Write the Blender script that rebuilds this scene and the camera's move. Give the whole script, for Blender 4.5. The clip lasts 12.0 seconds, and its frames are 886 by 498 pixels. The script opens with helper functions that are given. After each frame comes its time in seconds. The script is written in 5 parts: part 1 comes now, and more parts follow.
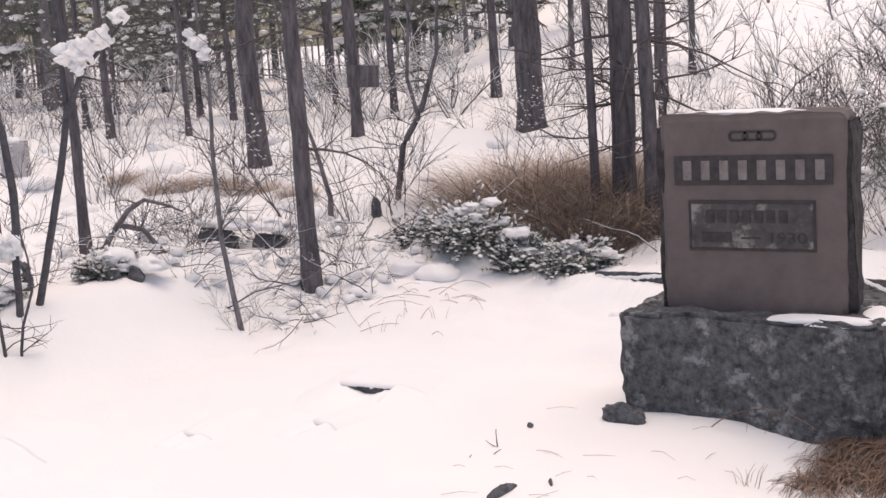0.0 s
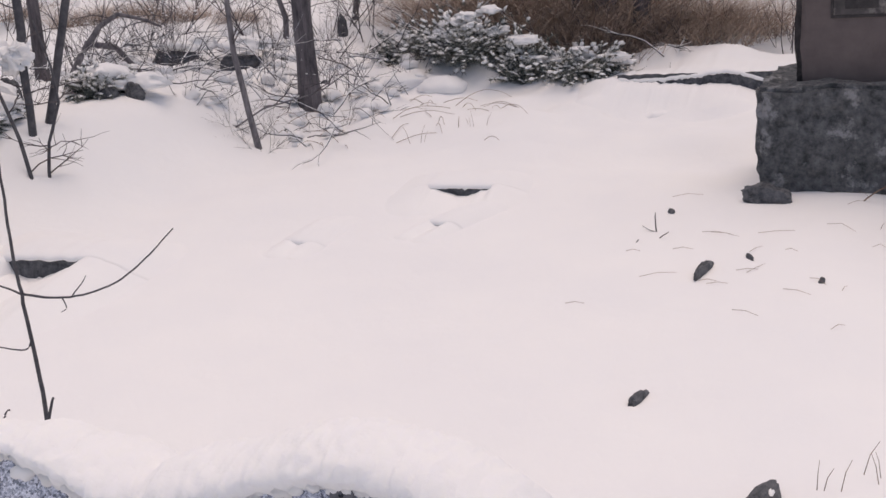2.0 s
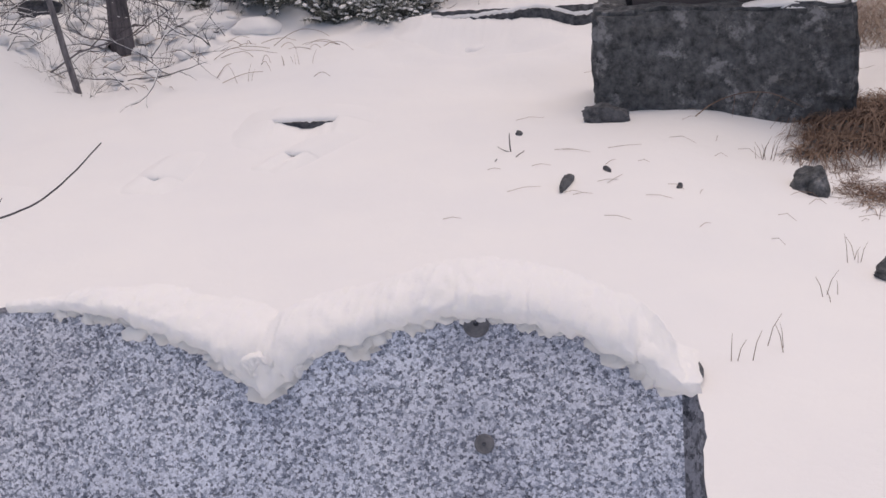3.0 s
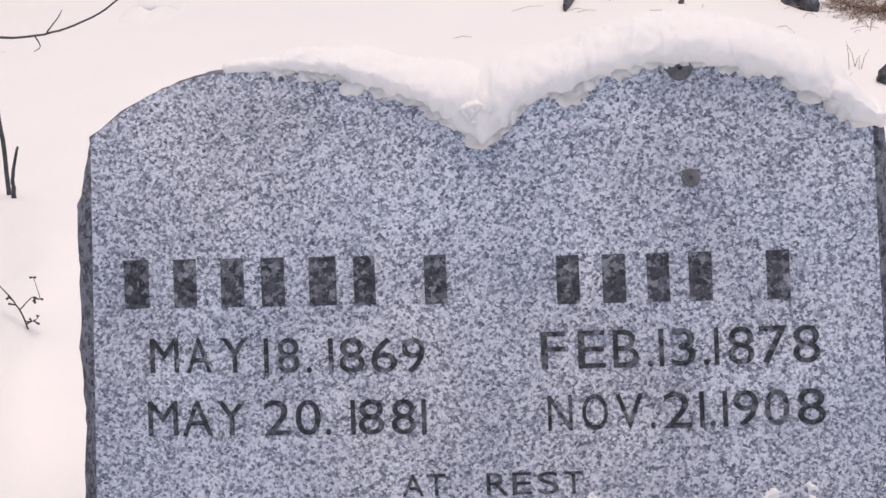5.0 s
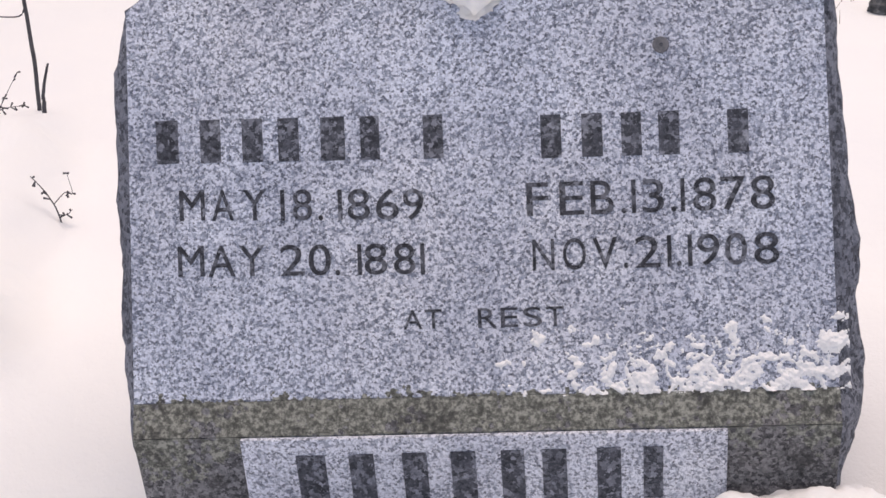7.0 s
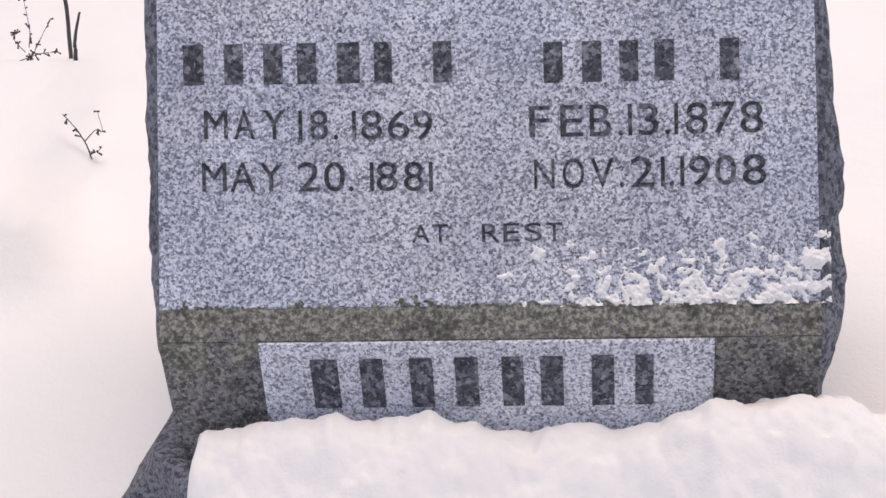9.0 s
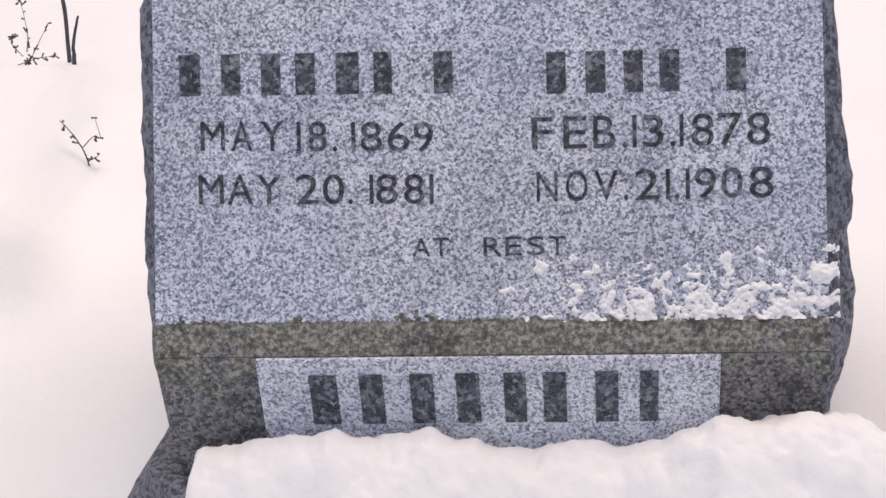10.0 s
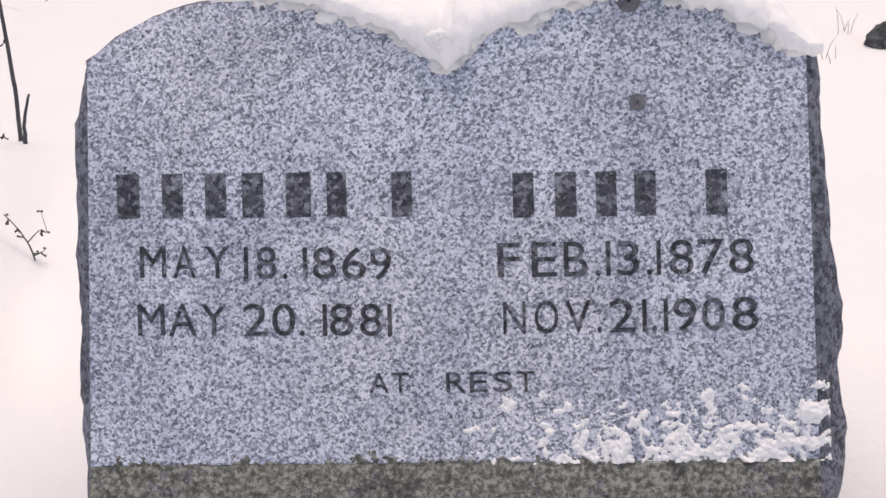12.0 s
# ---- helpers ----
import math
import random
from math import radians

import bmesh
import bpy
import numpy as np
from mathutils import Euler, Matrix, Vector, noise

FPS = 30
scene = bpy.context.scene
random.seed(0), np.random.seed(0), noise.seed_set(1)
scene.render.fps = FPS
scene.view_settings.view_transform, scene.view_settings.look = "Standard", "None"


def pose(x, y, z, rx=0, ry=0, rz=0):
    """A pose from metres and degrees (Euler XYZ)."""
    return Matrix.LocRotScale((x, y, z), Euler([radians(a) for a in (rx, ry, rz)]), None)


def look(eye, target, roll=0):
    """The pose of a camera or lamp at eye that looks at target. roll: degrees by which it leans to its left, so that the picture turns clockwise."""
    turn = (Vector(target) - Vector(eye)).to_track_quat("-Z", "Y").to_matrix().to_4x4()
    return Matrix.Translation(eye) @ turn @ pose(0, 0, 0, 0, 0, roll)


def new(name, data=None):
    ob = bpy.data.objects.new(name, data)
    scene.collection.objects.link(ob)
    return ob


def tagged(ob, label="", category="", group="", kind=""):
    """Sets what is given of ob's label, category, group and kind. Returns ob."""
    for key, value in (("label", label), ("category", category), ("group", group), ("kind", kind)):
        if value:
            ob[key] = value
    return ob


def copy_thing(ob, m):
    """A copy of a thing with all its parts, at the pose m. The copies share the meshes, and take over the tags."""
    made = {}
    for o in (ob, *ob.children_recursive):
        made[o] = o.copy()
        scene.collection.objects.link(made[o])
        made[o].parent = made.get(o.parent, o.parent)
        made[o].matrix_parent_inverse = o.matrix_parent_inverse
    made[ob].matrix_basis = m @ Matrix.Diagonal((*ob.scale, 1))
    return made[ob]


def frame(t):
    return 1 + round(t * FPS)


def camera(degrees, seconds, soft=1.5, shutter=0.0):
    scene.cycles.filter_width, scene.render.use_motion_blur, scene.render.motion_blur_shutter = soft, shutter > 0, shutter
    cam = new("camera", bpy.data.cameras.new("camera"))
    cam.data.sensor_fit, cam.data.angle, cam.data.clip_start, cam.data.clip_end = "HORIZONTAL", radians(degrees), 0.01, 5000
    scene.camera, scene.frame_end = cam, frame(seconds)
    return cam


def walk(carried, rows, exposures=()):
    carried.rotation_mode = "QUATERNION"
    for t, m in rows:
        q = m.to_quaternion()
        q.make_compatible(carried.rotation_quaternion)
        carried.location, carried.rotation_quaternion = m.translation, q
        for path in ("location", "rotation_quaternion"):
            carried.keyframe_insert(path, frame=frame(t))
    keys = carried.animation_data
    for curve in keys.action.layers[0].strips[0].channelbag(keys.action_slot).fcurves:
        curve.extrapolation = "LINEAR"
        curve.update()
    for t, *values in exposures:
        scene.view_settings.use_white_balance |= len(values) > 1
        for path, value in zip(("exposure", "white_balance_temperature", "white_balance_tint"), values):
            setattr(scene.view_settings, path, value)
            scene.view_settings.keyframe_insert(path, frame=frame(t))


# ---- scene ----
cam = camera(37.4, 12.0)
PATH = [
    (0, (1.835, -0.515, 1.335), (0.864, 1.204, 1.014), -3.9),
    (0.5, (1.478, -0.513, 1.315), (0.528, 1.192, 0.878), -3.7),
    (1, (1.166, -0.634, 1.239), (0.249, 1.087, 0.792), -4.0),
    (1.5, (0.874, -0.706, 1.146), (0.053, 1.049, 0.647), -4.1),
    (2, (0.647, -0.715, 1.077), (-0.006, 1.098, 0.541), -4.4),
    (2.5, (0.509, -0.808, 1.055), (-0.011, 1.012, 0.41), -4.8),
    (2.7, (0.443, -0.848, 1.036), (0.037, 1.009, 0.414), -4.4),
    (4.3, (0.104, -0.941, 0.976), (-0.051, 0.954, 0.357), -3.9),
    (4.5, (0.084, -0.977, 0.965), (-0.062, 0.913, 0.328), -4.0),
    (5, (0.072, -1.029, 0.969), (-0.088, 0.782, 0.137), -4.4),
    (5.5, (0.064, -1.084, 0.943), (-0.102, 0.72, 0.095), -4.6),
    (6, (0.079, -1.135, 0.934), (-0.09, 0.658, 0.064), -4.7),
    (6.5, (0.095, -1.177, 0.932), (-0.085, 0.615, 0.062), -4.7),
    (7, (0.1, -1.223, 0.927), (-0.084, 0.566, 0.052), -4.6),
    (8.8, (0.12, -1.34, 0.902), (-0.085, 0.44, 0.013), -4.0),
    (9, (0.127, -1.339, 0.901), (-0.094, 0.434, 0.003), -4.3),
    (9.5, (0.127, -1.327, 0.901), (-0.103, 0.436, -0.015), -4.5),
    (10, (0.127, -1.305, 0.906), (-0.099, 0.465, 0.004), -4.4),
    (10.5, (0.129, -1.292, 0.91), (-0.092, 0.477, 0.002), -4.4),
    (11, (0.13, -1.274, 0.918), (-0.084, 0.496, 0.011), -4.4),
    (11.5, (0.128, -1.253, 0.922), (-0.072, 0.526, 0.03), -4.3),
    (12, (0.135, -1.155, 0.951), (-0.054, 0.642, 0.093), -4.1),
]
EXPOSURES = [(0, 0.12, 7650, 16), (1.5, -0.19, 7500, 16), (2.7, -0.36, 7300, 16), (4.5, -0.20, 7450, 16), (5.5, -0.02, 7500, 15), (7, 0.0, 7500, 15), (12, 0.0, 7500, 15)]
walk(cam, [(t, look(eye, target, roll)) for t, eye, target, roll in PATH],
     exposures=EXPOSURES)

# ---- light: an overcast winter sky with a weak, wide sun ----
world = bpy.data.worlds.new("winter_sky")
scene.world = world
world.use_nodes = True
sky = world.node_tree.nodes.new("ShaderNodeTexSky")
sky.sky_type, sky.sun_disc = "NISHITA", False
sky.sun_elevation, sky.sun_rotation = radians(82), radians(20)
sky.air_density, sky.dust_density, sky.ozone_density = 1.0, 2.0, 1.2
world.node_tree.links.new(sky.outputs[0], world.node_tree.nodes["Background"].inputs[0])
world.node_tree.nodes["Background"].inputs[1].default_value = 0.15
sun_data = bpy.data.lights.new("sun", "SUN")
sun_data.energy, sun_data.angle, sun_data.color = 1.75, radians(70), (1.0, 0.88, 0.76)
sun_lamp = new("sun", sun_data)
sun_lamp.matrix_world = look((0, 0, 0), (-math.sin(radians(20)), -math.cos(radians(20)), -math.tan(radians(82))))


# ---- materials ----
def mat_start(name, rough=0.8, metal=0.0):
    m = bpy.data.materials.new(name)
    m.use_nodes = True
    nt = m.node_tree
    bsdf = nt.nodes["Principled BSDF"]
    bsdf.inputs["Roughness"].default_value = rough
    bsdf.inputs["Metallic"].default_value = metal
    co = nt.nodes.new("ShaderNodeTexCoord").outputs["Object"]
    return m, nt, bsdf, co


def tex_noise(nt, co, scale, detail=4.0, rough=0.6, stretch=None):
    n = nt.nodes.new("ShaderNodeTexNoise")
    n.inputs["Scale"].default_value, n.inputs["Detail"].default_value, n.inputs["Roughness"].default_value = scale, detail, rough
    if stretch:
        mp = nt.nodes.new("ShaderNodeMapping")
        mp.inputs["Scale"].default_value = stretch
        nt.links.new(co, mp.inputs[0])
        co = mp.outputs[0]
    nt.links.new(co, n.inputs["Vector"])
    return n.outputs["Fac"]


def tex_ramp(nt, fac, stops):
    r = nt.nodes.new("ShaderNodeValToRGB")
    el = r.color_ramp.elements
    while len(el) < len(stops):
        el.new(0.5)
    for e, (p, c) in zip(el, stops):
        e.position, e.color = p, (*c, 1) if len(c) == 3 else c
    nt.links.new(fac, r.inputs[0])
    return r.outputs[0]


def tex_mix(nt, fac, a, b, mode="MIX"):
    n = nt.nodes.new("ShaderNodeMix")
    n.data_type, n.blend_type = "RGBA", mode
    for sock, v in ((n.inputs[0], fac), (n.inputs[6], a), (n.inputs[7], b)):
        if isinstance(v, (int, float)):
            sock.default_value = v
        elif isinstance(v, tuple):
            sock.default_value = (*v, 1)
        else:
            nt.links.new(v, sock)
    return n.outputs[2]


def tex_bump(nt, bsdf, fac, strength, distance):
    b = nt.nodes.new("ShaderNodeBump")
    b.inputs["Strength"].default_value, b.inputs["Distance"].default_value = strength, distance
    nt.links.new(fac, b.inputs["Height"])
    if bsdf.inputs["Normal"].links:
        nt.links.new(bsdf.inputs["Normal"].links[0].from_socket, b.inputs["Normal"])
    nt.links.new(b.outputs[0], bsdf.inputs["Normal"])


def mat_snow(name, through_light=0.0):
    m, nt, bsdf, co = mat_start(name, 0.75)
    big = tex_noise(nt, co, 1.7, 3)
    col = tex_ramp(nt, big, [(0.3, (0.87, 0.87, 0.885)), (0.7, (0.91, 0.905, 0.905))])
    nt.links.new(col, bsdf.inputs["Base Color"])
    bsdf.inputs["Specular IOR Level"].default_value = 0.2
    bsdf.inputs["Subsurface Weight"].default_value = through_light
    bsdf.inputs["Subsurface Radius"].default_value = (1.0, 1.0, 1.15)
    bsdf.inputs["Subsurface Scale"].default_value = 0.012
    tex_bump(nt, bsdf, tex_noise(nt, co, 14, 5, 0.65), 0.18, 0.02)
    tex_bump(nt, bsdf, tex_noise(nt, co, 240, 3, 0.7), 0.3, 0.003)
    return m


def tex_grain(nt, co, scale):
    """A random value for each crystal, with crooked borders between them."""
    wob = nt.nodes.new("ShaderNodeTexNoise")
    wob.inputs["Scale"].default_value, wob.inputs["Detail"].default_value = scale * 1.3, 2.0
    nt.links.new(co, wob.inputs["Vector"])
    shift = nt.nodes.new("ShaderNodeMix")
    shift.data_type, shift.blend_type = "RGBA", "LINEAR_LIGHT"
    shift.inputs[0].default_value = 0.9 / scale
    nt.links.new(co, shift.inputs[6])
    nt.links.new(wob.outputs["Color"], shift.inputs[7])
    cell = nt.nodes.new("ShaderNodeTexVoronoi")
    cell.inputs["Scale"].default_value = scale
    nt.links.new(shift.outputs[2], cell.inputs["Vector"])
    part_of = nt.nodes.new("ShaderNodeSeparateColor")
    nt.links.new(cell.outputs["Color"], part_of.inputs[0])
    return part_of.outputs[0]


def granite_color(nt, co, dark, mid, light, scale, cover):
    """Crystals of three tones in two sizes, clouded and tinted over larger stretches."""
    stops = [(0.0, dark), (cover * 0.42, tuple(0.35 * a + 0.65 * b for a, b in zip(dark, mid))), (cover * 0.62, mid), (cover, tuple(0.4 * a + 0.6 * b for a, b in zip(mid, light))), (cover * 1.35, light)]
    big = tex_ramp(nt, tex_grain(nt, co, scale), stops)
    small = tex_ramp(nt, tex_grain(nt, co, scale * 1.9), stops)
    col = tex_mix(nt, 0.22, big, small)
    fleck = tex_ramp(nt, tex_noise(nt, co, scale * 0.5, 3, 0.65), [(0.56, (0, 0, 0)), (0.68, (0.7, 0.7, 0.7))])
    col = tex_mix(nt, fleck, col, tuple(0.75 * a + 0.25 * b for a, b in zip(dark, mid)))
    broad = tex_noise(nt, co, 7, 5, 0.62)
    col = tex_mix(nt, 0.6, col, tex_ramp(nt, broad, [(0.34, (0.56, 0.57, 0.62)), (0.60, (1, 1, 1))]), "MULTIPLY")
    tint = tex_noise(nt, co, 3.1, 2, 0.5)
    return tex_mix(nt, 0.5, col, tex_ramp(nt, tint, [(0.35, (0.84, 0.90, 1.0)), (0.65, (1.0, 0.97, 0.95))]), "MULTIPLY")


def mat_granite(name, dark, mid, light, scale=165, rough=0.55, cover=0.5, bump=0.25, stain=None):
    m, nt, bsdf, co = mat_start(name, rough)
    col = granite_color(nt, co, dark, mid, light, scale, cover)
    if stain:
        f = tex_ramp(nt, tex_noise(nt, co, stain[0], 6, 0.7), [(stain[1], (0, 0, 0)), (stain[1] + 0.12, (1, 1, 1))])
        col = tex_mix(nt, f, col, stain[2])
    nt.links.new(col, bsdf.inputs["Base Color"])
    tex_bump(nt, bsdf, tex_noise(nt, co, scale, 3, 0.6), bump, 0.002)
    return m


def mat_lichen():
    """Weathered granite with blotches of grey-green crust, thickest about the bevel and ragged below it."""
    m, nt, bsdf, co = mat_start("lichened_granite", 0.92)
    bare = granite_color(nt, co, (0.028, 0.028, 0.031), (0.13, 0.128, 0.133), (0.31, 0.305, 0.31), 260, 0.66)
    crust = tex_ramp(nt, tex_noise(nt, co, 170, 4, 0.7), [(0.38, (0.075, 0.078, 0.070)), (0.50, (0.165, 0.170, 0.152)), (0.60, (0.33, 0.336, 0.30))])
    cell = nt.nodes.new("ShaderNodeTexVoronoi")
    cell.inputs["Scale"].default_value = 110
    nt.links.new(co, cell.inputs["Vector"])
    axes = nt.nodes.new("ShaderNodeSeparateXYZ")
    nt.links.new(co, axes.inputs[0])
    up = nt.nodes.new("ShaderNodeMapRange")
    for k, v in (("From Min", 0.03), ("From Max", 0.135), ("To Min", -0.20), ("To Max", 0.035)):
        up.inputs[k].default_value = v
    nt.links.new(axes.outputs[2], up.inputs["Value"])
    patch = tex_noise(nt, co, 16, 8, 0.76)
    total = nt.nodes.new("ShaderNodeMath")
    total.operation = "ADD"
    nt.links.new(tex_mix(nt, 0.16, patch, cell.outputs["Distance"]), total.inputs[0])
    nt.links.new(up.outputs[0], total.inputs[1])
    col = tex_mix(nt, tex_ramp(nt, total.outputs[0], [(0.462, (0, 0, 0)), (0.478, (1, 1, 1))]), bare, crust)
    grime = tex_ramp(nt, tex_noise(nt, co, 24, 5, 0.7), [(0.54, (0, 0, 0)), (0.62, (1, 1, 1))])
    col = tex_mix(nt, grime, col, tex_mix(nt, 0.65, col, (0.035, 0.035, 0.036)))
    nt.links.new(col, bsdf.inputs["Base Color"])
    tex_bump(nt, bsdf, total.outputs[0], 0.9, 0.004)
    return m


def mat_two(name, a, b, scale, rough=0.85, c=None, bump=0.4, depth=0.01, stretch=None, cscale=6.0, cat=0.6, detail=6):
    m, nt, bsdf, co = mat_start(name, rough)
    f = tex_noise(nt, co, scale, detail, 0.68, stretch)
    col = tex_ramp(nt, f, [(0.33, a), (0.66, b)])
    if c:
        g = tex_ramp(nt, tex_noise(nt, co, cscale, 5, 0.7), [(cat, (0, 0, 0)), (cat + 0.09, (1, 1, 1))])
        col = tex_mix(nt, g, col, c)
    nt.links.new(col, bsdf.inputs["Base Color"])
    tex_bump(nt, bsdf, f, bump, depth)
    return m


SNOW = mat_snow("settled_snow")
# same snow colour, with subsurface added to brighten the cap's shaded front
SNOW_BRIGHT = mat_snow("brightened_snow", 0.35)
GRANITE = mat_granite("grey_granite", (0.020, 0.026, 0.050), (0.33, 0.37, 0.465), (0.87, 0.89, 0.97), scale=385, cover=0.575)
GRANITE_PANEL = mat_granite("pale_granite", (0.035, 0.042, 0.07), (0.40, 0.435, 0.52), (0.87, 0.885, 0.95), cover=0.53, scale=385)
GRANITE_ROUGH = mat_granite("rough_granite", (0.022, 0.025, 0.034), (0.085, 0.092, 0.115), (0.24, 0.25, 0.29), scale=190, rough=0.9, bump=0.8)
LICHEN = mat_lichen()
CARVED = mat_granite("carved_granite", (0.016, 0.018, 0.024), (0.055, 0.058, 0.072), (0.30, 0.315, 0.36), scale=170, rough=0.9, cover=0.95, stain=(34, 0.60, (0.34, 0.365, 0.43)))
# darkened granite for name bars: the letters' shadowing is put into its colour
LETTER_SHADE = mat_granite("shaded_letter_granite", (0.02, 0.023, 0.03), (0.085, 0.09, 0.11), (0.36, 0.375, 0.43), scale=190, rough=0.9, cover=0.90, stain=(30, 0.59, (0.36, 0.385, 0.45)))
BROWNSTONE = mat_two("brown_granite", (0.105, 0.084, 0.084), (0.15, 0.122, 0.12), 9, 0.8, c=(0.12, 0.10, 0.10), cscale=3, cat=0.6, bump=0.25, depth=0.004)
BROWN_ROUGH = mat_two("brown_granite_rough", (0.022, 0.020, 0.022), (0.075, 0.066, 0.068), 22, 0.95, bump=0.9, depth=0.02)
PANEL_DARK = mat_two("dark_panel", (0.028, 0.025, 0.027), (0.06, 0.053, 0.055), 40, 0.8, bump=0.4, depth=0.003)
PANEL_MID = mat_two("sunk_panel", (0.045, 0.04, 0.042), (0.10, 0.09, 0.09), 18, 0.8, c=(0.27, 0.25, 0.24), cscale=6, cat=0.53, bump=0.4, depth=0.003)
LETTER_PALE = mat_two("pale_letter", (0.13, 0.11, 0.108), (0.24, 0.215, 0.21), 22, 0.85)
FIELDSTONE = mat_two("dark_base_stone", (0.035, 0.039, 0.043), (0.175, 0.182, 0.195), 34, 0.95, c=(0.31, 0.315, 0.33), cscale=11, cat=0.555, bump=1.0, depth=0.02, detail=8)
ROCK = mat_two("wet_rock", (0.028, 0.031, 0.038), (0.145, 0.15, 0.165), 34, 0.75, bump=0.8, depth=0.01)
BARK = mat_two("pine_bark", (0.050, 0.045, 0.052), (0.20, 0.18, 0.195), 30, 0.95, bump=1.0, depth=0.02, stretch=(1, 1, 0.18))
BARK_GREY = mat_two("grey_bark", (0.085, 0.08, 0.09), (0.25, 0.235, 0.25), 40, 0.95, bump=0.8, depth=0.01, stretch=(1, 1, 0.3))
TWIG = mat_two("bare_twig", (0.05, 0.043, 0.047), (0.14, 0.12, 0.126), 30, 0.9)
TWIG_BLUE = mat_two("young_twig", (0.045, 0.045, 0.055), (0.10, 0.098, 0.11), 30, 0.8)
BRACKEN = mat_two("dead_bracken", (0.24, 0.18, 0.15), (0.52, 0.42, 0.355), 5, 0.95)
GRASS = mat_two("dead_grass", (0.11, 0.065, 0.05), (0.30, 0.21, 0.16), 14, 0.95)
NEEDLE = mat_two("pine_needle", (0.085, 0.098, 0.09), (0.19, 0.20, 0.18), 7, 0.9)
PLUG = mat_two("plug_metal", (0.10, 0.105, 0.12), (0.20, 0.20, 0.22), 90, 0.6)
WEATHERED_STONE = mat_two("pale_marble", (0.42, 0.41, 0.42), (0.6, 0.58, 0.58), 8, 0.8)
IRONWOOD = mat_two("dark_fence_wood", (0.028, 0.020, 0.022), (0.105, 0.066, 0.06), 24, 0.85, stretch=(1, 1, 0.15), bump=0.6, depth=0.006)


# ---- mesh helpers ----
def thing(name, x=0, y=0, z=0, rx=0, ry=0, rz=0, **tags):
    ob = new(name)
    ob.matrix_world = pose(x, y, z, rx, ry, rz)
    return tagged(ob, **tags)


def finish(bm, name, material, smooth=False):
    me = bpy.data.meshes.new(name)
    bmesh.ops.recalc_face_normals(bm, faces=bm.faces)
    bm.to_mesh(me)
    bm.free()
    me.materials.append(material)
    if smooth:
        me.polygons.foreach_set("use_smooth", [True] * len(me.polygons))
    return me


def part(name, bm, material, parent, label="", smooth=False):
    ob = new(name, finish(bm, name, material, smooth))
    ob.parent = parent
    return tagged(ob, label=label)


def raw(name, verts, faces, material, smooth=False):
    me = bpy.data.meshes.new(name)
    me.from_pydata(verts, [], faces)
    me.materials.append(material)
    if smooth:
        me.polygons.foreach_set("use_smooth", [True] * len(me.polygons))
    me.update()
    return me


def box(x0, x1, y0, y1, z0, z1, bevel=0.0, bm=None):
    b = bmesh.new()
    bmesh.ops.create_cube(b, size=1, matrix=Matrix.Translation(((x0 + x1) / 2, (y0 + y1) / 2, (z0 + z1) / 2)) @ Matrix.Diagonal((x1 - x0, y1 - y0, z1 - z0, 1)))
    if bevel:
        bmesh.ops.bevel(b, geom=b.edges[:], offset=bevel, segments=2, affect="EDGES", profile=0.6)
    return b


def lumpy(p, scale, amp, seed=0.0):
    """A soft offset of a point by noise."""
    return noise.noise_vector(Vector(p) * scale + Vector((seed, seed * 1.7, seed * 0.3))) * amp


def tube_into(verts, faces, pts, radii, sides=6):
    """Adds a tapered tube through pts."""
    base = len(verts)
    ref = Vector((0.31, 0.17, 0.93))
    for i, (p, r) in enumerate(zip(pts, radii)):
        d = (Vector(pts[min(i + 1, len(pts) - 1)]) - Vector(pts[max(i - 1, 0)])).normalized()
        a = d.cross(ref if abs(d.dot(ref)) < 0.95 else Vector((1, 0, 0))).normalized()
        b = d.cross(a)
        for k in range(sides):
            t = 2 * math.pi * k / sides
            verts.append(tuple(Vector(p) + a * (r * math.cos(t)) + b * (r * math.sin(t))))
    for i in range(len(pts) - 1):
        for k in range(sides):
            q = (k + 1) % sides
            faces.append((base + i * sides + k, base + i * sides + q, base + (i + 1) * sides + q, base + (i + 1) * sides + k))
    faces.append(tuple(base + k for k in range(sides))[::-1])
    faces.append(tuple(base + (len(pts) - 1) * sides + k for k in range(sides)))


def bend(rng, start, way, length, steps, wobble, droop=0.0):
    """Points of a crooked twig."""
    p, d, out = Vector(start), Vector(way).normalized(), [Vector(start)]
    for _ in range(steps):
        d = (d + Vector((rng.uniform(-1, 1), rng.uniform(-1, 1), rng.uniform(-1, 1) - droop)) * wobble).normalized()
        p = p + d * (length / steps)
        out.append(p.copy())
    return out


# ---- ground ----
def smooth(a, b, v):
    t = min(1.0, max(0.0, (v - a) / (b - a)))
    return t * t * (3 - 2 * t)


